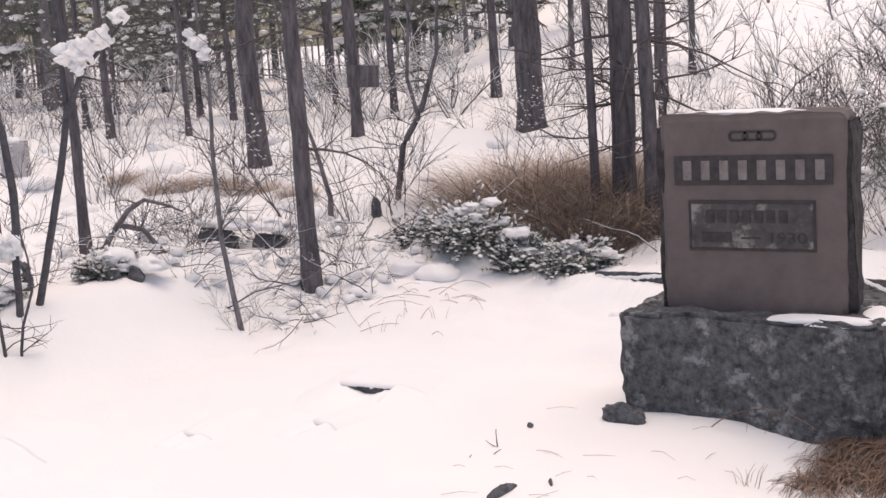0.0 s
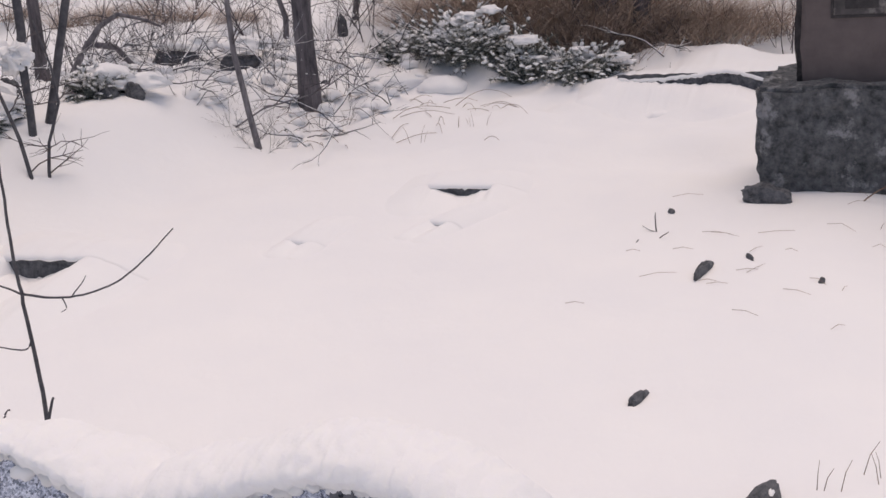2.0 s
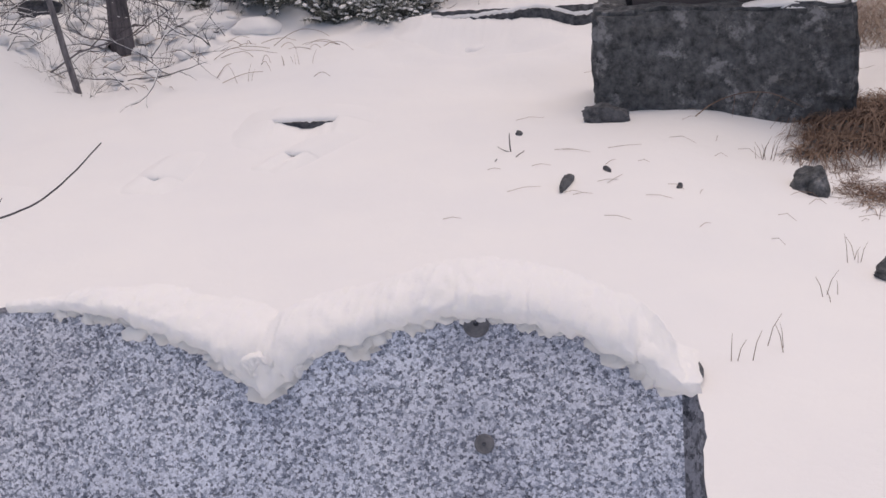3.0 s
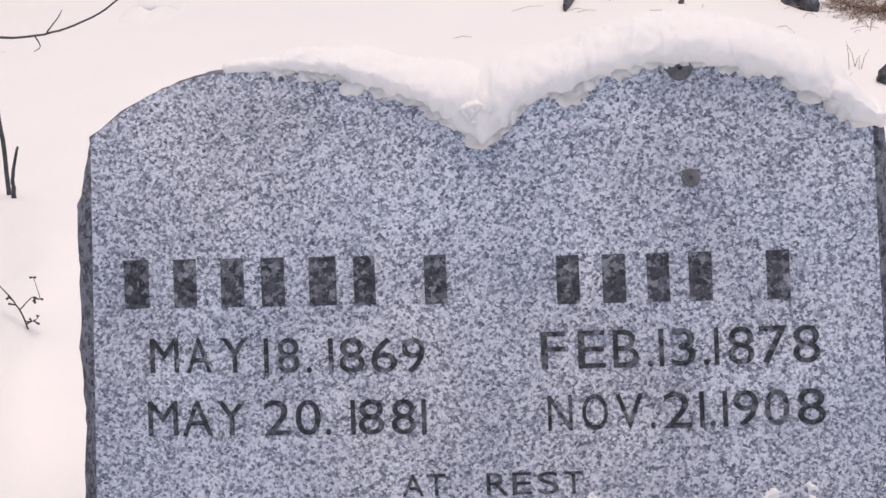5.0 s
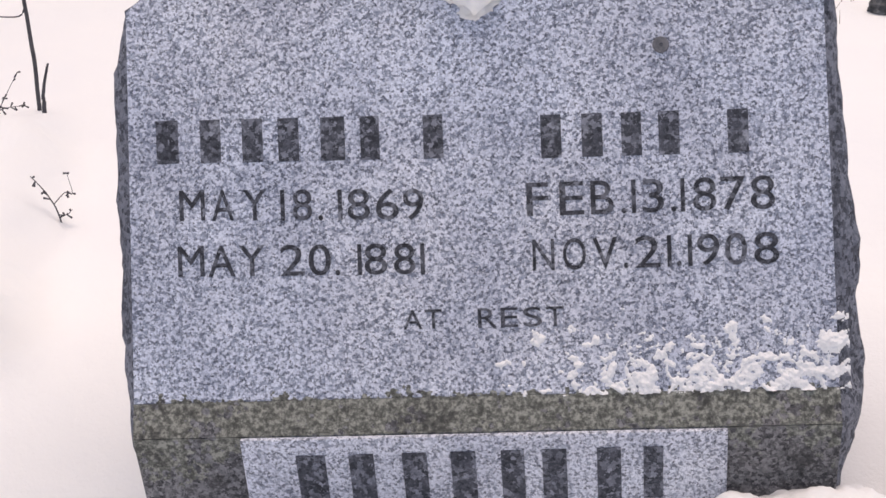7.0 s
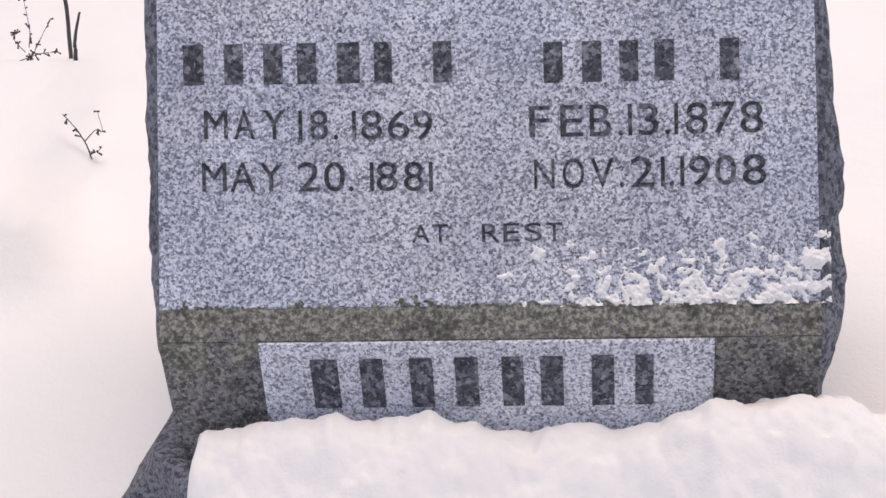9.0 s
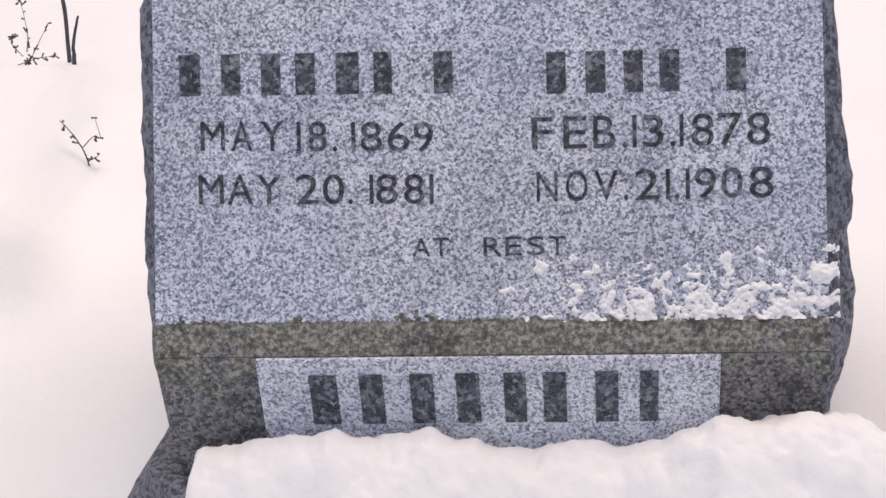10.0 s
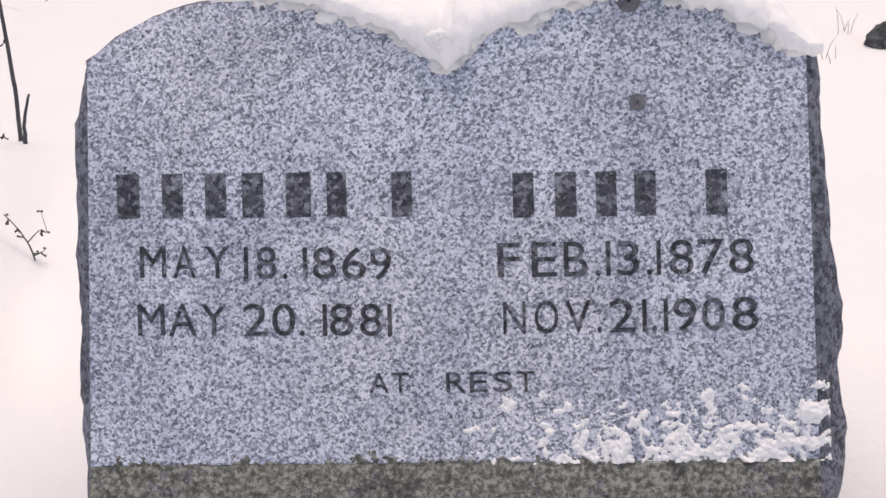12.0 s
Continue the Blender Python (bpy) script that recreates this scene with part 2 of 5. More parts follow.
def ground_z(x, y):
    z = -0.19 * (1 - smooth(-0.35, 0.45, y)) + 0.04 * smooth(1.9, 3.4, y)
    z += 0.29 * smooth(2.5, 3.4, y) * smooth(-1.75, -2.45, x) * (1 - 0.65 * smooth(4.2, 5.3, y))
    run = max(0.0, y - 3.6)
    level = smooth(-0.42, -0.62, (x - 1.8) / max(0.5, y + 0.5))
    run = run + level * (min(run, 5.4 + 0.06 * max(0.0, run - 5.4)) - run)
    z += (1 - 0.55 * smooth(-1.6, -0.5, x) * smooth(8.5, 5.5, y)) * 0.085 * run * smooth(3.6, 5.5, y) * (1.0 if y < 60 else 60 / y)
    z += 0.02 * noise.noise((x * 1.3, y * 1.3, 0.2)) + 0.008 * noise.noise((x * 4.5, y * 4.5, 2.2))
    brush = smooth(3.9, 5.0, y + 0.25 * x + 0.5) * (1 - smooth(1.0, 2.5, x))
    if brush > 0:
        z += brush * (0.10 * noise.noise((x * 1.7, y * 1.7, 5.0)) + 0.05 * noise.noise((x * 4.2, y * 4.2, 7.0)))
    z -= 0.12 * smooth(0.40, 0.95, x) * smooth(3.75, 3.15, y) * smooth(1.2, 2.4, y)
    z -= 0.10 * math.exp(-((x + 0.58) ** 2 / 0.025 + (y + 0.08) ** 2 / 0.05))
    # drifts and hollows about the near gravestone
    z += 0.09 * math.exp(-((x - 0.72) ** 2 / 0.03 + (y - 0.0) ** 2 / 0.06)) + 0.10 * smooth(-0.74, -0.84, x + 0.25 * (y - 0.7) + 0.05 * noise.noise((x * 4, y * 4, 1.0))) * smooth(0.30, 0.42, y) * smooth(1.5, 1.1, y)
    if y > 9:
        z += smooth(9, 30, y) * (0.8 - 0.6 * level) * noise.noise((x * 0.12, y * 0.12, 3.0))
    return z


def graded(lo, hi, step, far):
    mid = list(np.arange(lo, hi + 1e-6, step))
    left, right, s = [lo], [hi], step
    while right[-1] < far:
        s *= 1.09
        left.append(left[-1] - s)
        right.append(right[-1] + s)
    return left[:0:-1] + mid + right[1:]


gx, gy = graded(-3.6, 2.2, 0.045, 500), graded(-1.6, 6.0, 0.045, 500)
verts = [(x, y, ground_z(x, y)) for y in gy for x in gx]
nx = len(gx)
faces = [(j * nx + i, j * nx + i + 1, (j + 1) * nx + i + 1, (j + 1) * nx + i) for j in range(len(gy) - 1) for i in range(nx - 1)]
ground = new("ground", raw("ground", verts, faces, SNOW, True))
tagged(ground, "deep untrodden snow over a sloping burial ground", "snow", kind="structure")
# ---- slant gravestone with a double-arched top ----
def block(x0, x1, y0, y1, z0, z1, cuts, rough, seed, flat_front=False, taper=0.0):
    """A stone block with uneven faces and worn edges."""
    bm = bmesh.new()
    bmesh.ops.create_cube(bm, size=1)
    bmesh.ops.subdivide_edges(bm, edges=bm.edges[:], cuts=cuts, use_grid_fill=True)
    sx, sy, sz = x1 - x0, y1 - y0, z1 - z0
    for v in bm.verts:
        c = v.co.copy()
        p = Vector((x0 + sx * (c.x + 0.5), y0 + sy * (c.y + 0.5), z0 + sz * (c.z + 0.5)))
        edges = sum(abs(abs(k) - 0.5) < 0.02 for k in c)
        if edges > 1:
            p -= Vector((math.copysign(1, c.x) * (abs(c.x) > 0.49), math.copysign(1, c.y) * (abs(c.y) > 0.49), math.copysign(1, c.z) * (abs(c.z) > 0.49))) * rough * 0.55
        p.x -= taper * (c.z + 0.5) * math.copysign(1, c.x)
        if not (flat_front and c.y < -0.49 and edges == 1):
            p += lumpy(p, 7, rough, seed) + lumpy(p, 24, rough * 0.4, seed + 4)
        v.co = p
    return bm


SLOPE = math.atan2(0.21, 0.435)


def face_at(u, s, out=0.0):
    """A point of the slanted face: u across, s up the slope, out along its normal."""
    return Vector((u, s * math.sin(SLOPE) - out * math.cos(SLOPE), 0.147 + s * math.cos(SLOPE) + out * math.sin(SLOPE)))


def arch(u):
    """Height of the double-arched top edge, up the slope."""
    if u < 0.01:
        h = (u + 0.195) / (0.19 if u < -0.195 else 0.205)
        return 0.505 - (0.064 * abs(h) ** 2.6 if h < 0 else 0.072 * h ** 1.9)
    h = (u - 0.19) / (0.18 if u < 0.19 else 0.197)
    return 0.494 - (0.060 * abs(h) ** 1.8 if h < 0 else 0.067 * h ** 2.1)


def slant_stone():
    st = thing("slant_gravestone", 0, 0, 0, label="grey granite slant gravestone with double-arched top and rough sides", category="gravestone")
    us = [-0.383 + 0.77 * i / 70 for i in range(71)]
    outline = [face_at(u, arch(u)) for u in us]
    side_r = [face_at(0.387 + 0.003 * (1 - k / 12), arch(0.387) * k / 12) for k in range(11, 0, -1)]
    side_l = [face_at(-0.383 - 0.007 * (1 - k / 12), arch(-0.383) * k / 12) for k in range(1, 12)]
    bm = bmesh.new()
    bm.faces.new([bm.verts.new(p) for p in outline + side_r + [face_at(0.39, 0.0), face_at(-0.39, 0.0)] + side_l])
    part("inscription_face", bm, GRANITE, st)
    rim = outline + side_r + [Vector((0.39, 0, 0.147)), Vector((0.39, -0.024, 0.116)), Vector((0.383, -0.024, -0.12))]
    rim += [Vector((-0.383, -0.024, -0.12)), Vector((-0.39, -0.024, 0.116)), Vector((-0.39, 0, 0.147))] + side_l
    dense = []
    for i, p in enumerate(rim):
        q = rim[(i + 1) % len(rim)]
        n = max(1, int((q - p).length / 0.012))
        dense += [p.lerp(q, k / n) for k in range(n)]
    vs, fs, rings = [], [], 22
    for r in range(rings):
        t = (r / (rings - 1)) ** 1.6
        for p in dense:
            side = smooth(0.33, 0.38, abs(p.x)) * smooth(0.59, 0.50, p.z)
            if p.x > 0:
                swell = 0.017 + 0.017 * smooth(0.50, 0.22, p.z) * smooth(0.0, 0.12, p.z)
            else:
                swell = 0.006 + 0.017 * smooth(0.0, 0.2, p.z) * smooth(0.57, 0.45, p.z)
            swell *= side * math.sin(min(1.0, t * 5.0) * math.pi * 0.5)
            q = Vector((p.x + math.copysign(swell, p.x), p.y + t * (0.31 - 0.46 * max(0.0, p.z - 0.1)), p.z - 0.06 * t * t * smooth(0.3, 0.5, p.z)))
            if r:
                k = min(1.0, t * 3)
                q += lumpy(q, 13, 0.014 * k, 3.0) + lumpy(q, 36, 0.007 * k, 9.0) + lumpy(q, 90, 0.0025, 5.0)
            vs.append(tuple(q))
    n = len(dense)
    for r in range(rings - 1):
        for i in range(n):
            j = (i + 1) % n
            fs.append((r * n + i, (r + 1) * n + i, (r + 1) * n + j, r * n + j))
    fs.append(tuple((rings - 1) * n + i for i in range(n)))
    body = new("rock_faced_body", raw("rock_faced_body", vs, fs, GRANITE_ROUGH))
    body.parent = st
    tagged(body, label="rock-faced granite sides and back")
    # base stone with pitched sides
    b = block(-0.455, 0.40, -0.15, 0.42, -0.34, -0.055, 22, 0.012, 11.0)
    for v in b.verts:
        low = smooth(-0.03, -0.26, v.co.z)
        v.co.x -= (0.11 * low - 0.03 * (1 - low)) * smooth(-0.2, -0.44, v.co.x)
    for v in b.verts:
        if v.co.y < 0.05:
            v.co.y += 0.15 * smooth(-0.30, -0.46, v.co.x)
    part("base", b, GRANITE_ROUGH, st, "dark rock-faced granite base")
    # bevelled lichen band, then the upright lower face in three pieces
    def sheet(name, pts, material, label, nx=1, ny=1):
        a, b, c, d = [Vector(p) for p in pts]
        v = [tuple(a.lerp(b, i / nx).lerp(d.lerp(c, i / nx), j / ny)) for j in range(ny + 1) for i in range(nx + 1)]
        f = [(j * (nx + 1) + i, j * (nx + 1) + i + 1, (j + 1) * (nx + 1) + i + 1, (j + 1) * (nx + 1) + i) for j in range(ny) for i in range(nx)]
        ob = new(name, raw(name, v, f, material))
        ob.parent = st
        return tagged(ob, label=label)
    sheet("bevel_band", [(-0.39, -0.0245, 0.116), (0.39, -0.0245, 0.116), (0.39, -0.0015, 0.1475), (-0.39, -0.0015, 0.1475)], LICHEN, "grey-green lichen crust on the bevel")
    sheet("lower_face", [(-0.385, -0.0255, -0.07), (0.385, -0.0255, -0.07), (0.39, -0.0255, 0.116), (-0.39, -0.0255, 0.116)], LICHEN, "dark weathered granite with lichen towards its top")
    bm = box(-0.267, 0.269, -0.031, -0.020, -0.068, 0.115, 0.0025)
    part("name_panel", bm, GRANITE_PANEL, st, "pale clean granite name panel")
    return st


stone_a = slant_stone()


def lettering(text, height, width, m, material, parent, depth=0.0012):
    """Words cut in the built-in font, fitted to a height and width, on the pose m."""
    cu = bpy.data.curves.new("inscription", "FONT")
    cu.body, cu.size, cu.extrude = text, 1.0, 0.0
    ob = new("inscription", cu)
    bpy.context.view_layer.update()
    me = bpy.data.meshes.new_from_object(ob.evaluated_get(bpy.context.evaluated_depsgraph_get()))
    bpy.data.objects.remove(ob)
    co = np.array([v.co for v in me.vertices])
    lo, hi = co.min(0), co.max(0)
    co = (co - lo) * [width / (hi[0] - lo[0]), height / (hi[1] - lo[1]), 0]
    me.vertices.foreach_set("co", co.ravel())
    bm = bmesh.new()
    bm.from_mesh(me)
    ext = bmesh.ops.extrude_face_region(bm, geom=bm.faces[:])
    bmesh.ops.translate(bm, verts=[v for v in ext["geom"] if isinstance(v, bmesh.types.BMVert)], vec=(0, 0, depth))
    bm.transform(m)
    bm.normal_update()
    return part("inscription", bm, material, parent)



LIE = Matrix(((1, 0, 0, 0), (0, math.sin(SLOPE), -math.cos(SLOPE), 0), (0, math.cos(SLOPE), math.sin(SLOPE), 0), (0, 0, 0, 1)))


def on_face(u, s, turn=0.0):
    """The pose of lettering that lies on the slanted face with its lower left corner there."""
    return Matrix.Translation(face_at(u, s, -0.0003)) @ LIE @ pose(0, 0, 0, 0, 0, turn)


def cut_row(chars, u0s, u1s, s0, s1, height):
    """A row of cut letters: each one's left and right edge, the row's foot at both ends and its height."""
    for c, a, b in zip(chars, u0s, u1s):
        f = (a - u0s[0]) / (u1s[-1] - u0s[0])
        lettering(c, 0.006 if c == "." else height, b - a, on_face(a, s0 + (s1 - s0) * f), CARVED, stone_a)


cut_row("MAY18.1869", (-0.329, -0.292, -0.256, -0.2135, -0.200, -0.171, -0.1487, -0.138, -0.106, -0.0755),
        (-0.300, -0.267, -0.230, -0.209, -0.178, -0.166, -0.144, -0.113, -0.081, -0.053), 0.205, 0.196, 0.0345)
cut_row("MAY20.1881", (-0.333, -0.2984, -0.263, -0.216, -0.184, -0.154, -0.1287, -0.121, -0.0882, -0.0585),
        (-0.303, -0.2677, -0.2335, -0.189, -0.159, -0.149, -0.1242, -0.096, -0.0645, -0.054), 0.142, 0.136, 0.0345)
cut_row("FEB.13.1878", (0.061, 0.097, 0.131, 0.164, 0.1753, 0.187, 0.2176, 0.2282, 0.2415, 0.2713, 0.303),
        (0.085, 0.1235, 0.1555, 0.1697, 0.1798, 0.210, 0.2232, 0.2326, 0.266, 0.2977, 0.3285), 0.196, 0.194, 0.0365)
cut_row("NOV.21.1908", (0.0655, 0.0988, 0.131, 0.1644, 0.177, 0.2118, 0.2218, 0.234, 0.244, 0.2738, 0.3046),
        (0.0892, 0.1236, 0.158, 0.1695, 0.204, 0.2162, 0.2268, 0.2384, 0.2677, 0.297, 0.331), 0.1358, 0.135, 0.0345)
cut_row("ATREST", (-0.080, -0.056, 0.0028, 0.028, 0.053, 0.0778), (-0.059, -0.037, 0.0235, 0.047, 0.0732, 0.0975), 0.0755, 0.0745, 0.0215)


def name_bars(u0s, u1s, s0, s1, height, m_of, material, parent, depth=0.0012, fill=0.62):
    """A name shown as one plain bar a letter."""
    for a, b in zip(u0s, u1s):
        f = (a - u0s[0]) / (u1s[-1] - u0s[0])
        half = (b - a) * fill / 2
        bm = box(-half, half, 0, height, -0.001, depth, 0.0008)
        bm.transform(m_of((a + b) / 2, s0 + (s1 - s0) * f))
        part("name_bar", bm, material, parent)


name_bars((-0.361, -0.310, -0.262, -0.221, -0.174, -0.1275, -0.0575), (-0.320, -0.272, -0.224, -0.183, -0.130, -0.093, -0.022), 0.270, 0.263, 0.0485, on_face, LETTER_SHADE, stone_a)
name_bars((0.072, 0.1165, 0.160, 0.200, 0.274), (0.108, 0.153, 0.195, 0.236, 0.310), 0.259, 0.256, 0.0475, on_face, LETTER_SHADE, stone_a)


def on_panel(x, z):
    return Matrix.Translation((x, -0.0308, z)) @ Matrix(((1, 0, 0, 0), (0, 0, -1, 0), (0, 1, 0, 0), (0, 0, 0, 1)))


name_bars((-0.216, -0.155, -0.095, -0.041, 0.015, 0.060, 0.120, 0.172), (-0.163, -0.110, -0.051, 0.003, 0.056, 0.103, 0.162, 0.206), 0.026, 0.029, 0.068, on_panel, LETTER_SHADE, stone_a, 0.002)
for u, s, r in ((0.2125, 0.377, 0.0092), (0.206, 0.484, 0.0125), (0.010, 0.424, 0.0085)):
    bm = bmesh.new()
    bmesh.ops.create_cone(bm, cap_ends=True, segments=28, radius1=r, radius2=r * 0.85, depth=0.004)
    bm.transform(on_face(u, s) @ Matrix.Translation((0, 0, 0.002)))
    part("plug", bm, PLUG, stone_a, "dark round plug in a drilled hole")
    bm = bmesh.new()
    bmesh.ops.create_cone(bm, cap_ends=True, segments=12, radius1=r * 0.22, radius2=r * 0.15, depth=0.002)
    bm.transform(on_face(u, s) @ Matrix.Translation((0, 0, 0.0045)))
    part("stud", bm, CARVED, stone_a)


# ---- snow lying on the gravestone ----
def blob(r, seed, rough=0.25, flat=0.6, sub=2):
    bm = bmesh.new()
    bmesh.ops.create_icosphere(bm, subdivisions=sub, radius=r)
    for v in bm.verts:
        v.co = v.co * (1 + rough * noise.noise(v.co * (1.3 / r) + Vector((seed, seed, 0))) + 0.4 * rough * noise.noise(v.co * (3.5 / r) + Vector((0, seed, seed))))
        v.co.z *= flat
    return bm


def join(bms):
    """One bmesh out of several."""
    out = bmesh.new()
    for b in bms:
        me = bpy.data.meshes.new("join")
        b.to_mesh(me)
        b.free()
        out.from_mesh(me)
        bpy.data.meshes.remove(me)
    return out


def snow_film(u0, u1, s0, s1, nu, ns, height_of):
    """Snow stuck to the slanted face where height_of gives a thickness."""
    us = [u0 + (u1 - u0) * i / nu for i in range(nu + 1)]
    ss = [s0 + (s1 - s0) * j / ns for j in range(ns + 1)]
    hs = [[height_of(u, s) for u in us] for s in ss]
    vs = [tuple(face_at(u, s, max(-0.0012, hs[j][i])) + lumpy(face_at(u, s), 240, 0.0008)) for j, s in enumerate(ss) for i, u in enumerate(us)]
    fs = []
    for j in range(ns):
        for i in range(nu):
            if max(hs[j][i], hs[j][i + 1], hs[j + 1][i], hs[j + 1][i + 1]) > 0:
                a = j * (nu + 1) + i
                fs.append((a, a + 1, a + nu + 2, a + nu + 1))
    return vs, fs


def clot(u):
    """How far the ragged edge of the cap hangs at u, in clots of several sizes."""
    return noise.noise((u * 24, 1.1, 0)) + 0.8 * noise.noise((u * 58, 4.1, 0)) + 0.35 * noise.noise((u * 125, 2.1, 0))


def snow_cap():
    """Loft of rounded cross-sections along the arched top, hanging ragged over the face."""
    vs, fs, cols, rows = [], [], 420, 34
    for i in range(cols + 1):
        u = -0.242 + (0.404 + 0.242) * i / cols
        uu = min(u, 0.387)
        grow = smooth(-0.25, -0.10, u)
        notch = math.exp(-((u - 0.012) / 0.030) ** 2)
        h = 0.005 + 0.012 * grow + 0.026 * smooth(-0.08, 0.02, u) * (1 - 0.72 * smooth(0.02, 0.10, u)) + 0.005 * smooth(0.07, 0.2, u)
        h *= smooth(0.408, 0.35, u)
        depth = 0.025 + 0.10 * smooth(-0.25, -0.02, u)
        raw_hang = 0.007 * grow + 0.0125 * clot(u) * (0.2 + 0.8 * grow)
        hang = 0.5 * (raw_hang + math.sqrt(raw_hang * raw_hang + 0.00003)) + 0.005 * smooth(0.29, 0.36, u) + 0.006 * notch
        bulge = (0.003 + 0.013 * grow) * (1 + 0.5 * clot(u + 3.0))
        s_edge = arch(uu)
        foot = face_at(u, s_edge - hang, 0.0)
        for k in range(rows + 1):
            a = k / rows
            b = max(0.0, (a - 0.24) / 0.76)
            out = 0.0008 + bulge * math.sin(min(1.0, a / 0.3) * math.pi * 0.6) * (1 - smooth(0.28, 0.7, a))
            rim = foot.lerp(face_at(u, s_edge + 0.003, 0.0), min(1.0, a / 0.24))
            top = Vector((0, depth * (1 - math.cos(b * math.pi)) / 2, h * math.sin(b * math.pi) ** 1.15 - 0.03 * b * b * b))
            p = rim + Vector((0, -math.cos(SLOPE) * out, math.sin(SLOPE) * out)) + top
            soft = lumpy(p, 22, 0.003, 2.0) + lumpy(p, 70, 0.0028, 6.0) + lumpy(p, 190, 0.0016, 8.0)
            vs.append(tuple(p + soft * smooth(0.0, 0.08, a)))
    for i in range(cols):
        for k in range(rows):
            a = i * (rows + 1) + k
            fs.append((a, a + rows + 1, a + rows + 2, a + 1))
    return new("snow_mound", raw("snow_mound", vs, fs, SNOW_BRIGHT, True))


v, f = [], []
for lo, hi, seed in ((-0.385, -0.02, 1.0), (-0.02, 0.385, 5.0)):
    a, b = snow_film(lo, hi, -0.001, 0.014, 240, 14, lambda u, s: 0.0011 * (noise.noise((u * 30, s * 30, seed)) + 0.6 * noise.noise((u * 110, s * 110, seed)) + 0.12 - s * 70))
    f += [tuple(q + len(v) for q in face) for face in b]
    v += a
o = new("lichen_crust", raw("lichen_crust", v, f, LICHEN, True))
o.parent = stone_a
tagged(o, label="thin lichen creeping onto the slanted face", kind="stuff")
tagged(snow_cap(), "thick ragged cap of snow on the arched gravestone top", "snow")


def notch_snow(u, s):
    d = math.hypot((u - 0.012) / 0.034, (s - 0.447) / 0.018)
    return 0.022 * (1 - d * d) + 0.009 * noise.noise((u * 80, s * 80, 0)) + 0.004 * noise.noise((u * 200, s * 200, 3.0))


rng = random.Random(14)
bms = []
for _ in range(150):
    u = rng.uniform(-0.19, 0.385)
    raw_hang = 0.007 + 0.0125 * clot(u)
    r = rng.uniform(0.0025, 0.0075) * (0.6 + 0.8 * smooth(0.0, 0.014, raw_hang))
    b = blob(r, rng.uniform(0, 90), 0.8, 0.8, 2)
    b.transform(Matrix.Translation(face_at(u, arch(u) - max(0.0, raw_hang) * rng.uniform(0.5, 1.05), r * 0.25)) @ LIE @ Matrix.Diagonal((1.3, 1, 0.75, 1)))
    bms.append(b)
tagged(new("snow_clots", finish(join(bms), "snow_clots", SNOW_BRIGHT, True)), "small clots along the hanging edge of the snow cap", "snow", kind="stuff")
v, f = snow_film(-0.03, 0.06, 0.42, 0.475, 90, 55, notch_snow)
tagged(new("snow_fringe", raw("snow_fringe", v, f, SNOW_BRIGHT, True)), "ragged tongue of snow in the notch between the arches", "snow")

# wind-blown snow stuck low on the face
def crust_snow(u, s):
    """Patches that thicken towards the lower right corner, broken up and threaded."""
    low = 1 - smooth(0.0, 0.030 + 0.030 * smooth(0.06, 0.2, u), s)
    cover = smooth(-0.02, 0.17, u) * (0.52 + 0.48 * low) * smooth(0.088, 0.05, s)
    q = Vector((u, s, 0)) + noise.noise_vector((u * 38, s * 38, 2.0)) * 0.006
    n = noise.noise((q.x * 52, q.y * 75, 7.0)) + 0.6 * noise.noise((q.x * 130, q.y * 150, 4.0))
    thread = 0.45 - 6.0 * abs(noise.noise((q.x * 24, q.y * 34, 9.0)))
    h = 0.0060 * (max(n * 1.25 + 0.1, thread * 1.1 * smooth(0.10, 0.18, u)) - 0.93 + 1.0 * cover)
    knob = 1 - math.hypot((u - 0.383) / 0.017, (s - 0.050) / 0.012)
    return max(h, 0.010 * knob + 0.004 * noise.noise((u * 140, s * 140, 1.0))) + 0.0022 * noise.noise((u * 260, s * 260, 6.0)) + 0.0012 * noise.noise((u * 520, s * 520, 3.0))


v, f = snow_film(0.02, 0.402, -0.002, 0.092, 460, 116, crust_snow)
tagged(new("snow_crumbs", raw("snow_crumbs", v, f, SNOW, True)), "crumbs of wind-blown snow stuck to the granite face", "snow", kind="stuff")
rng = random.Random(4)


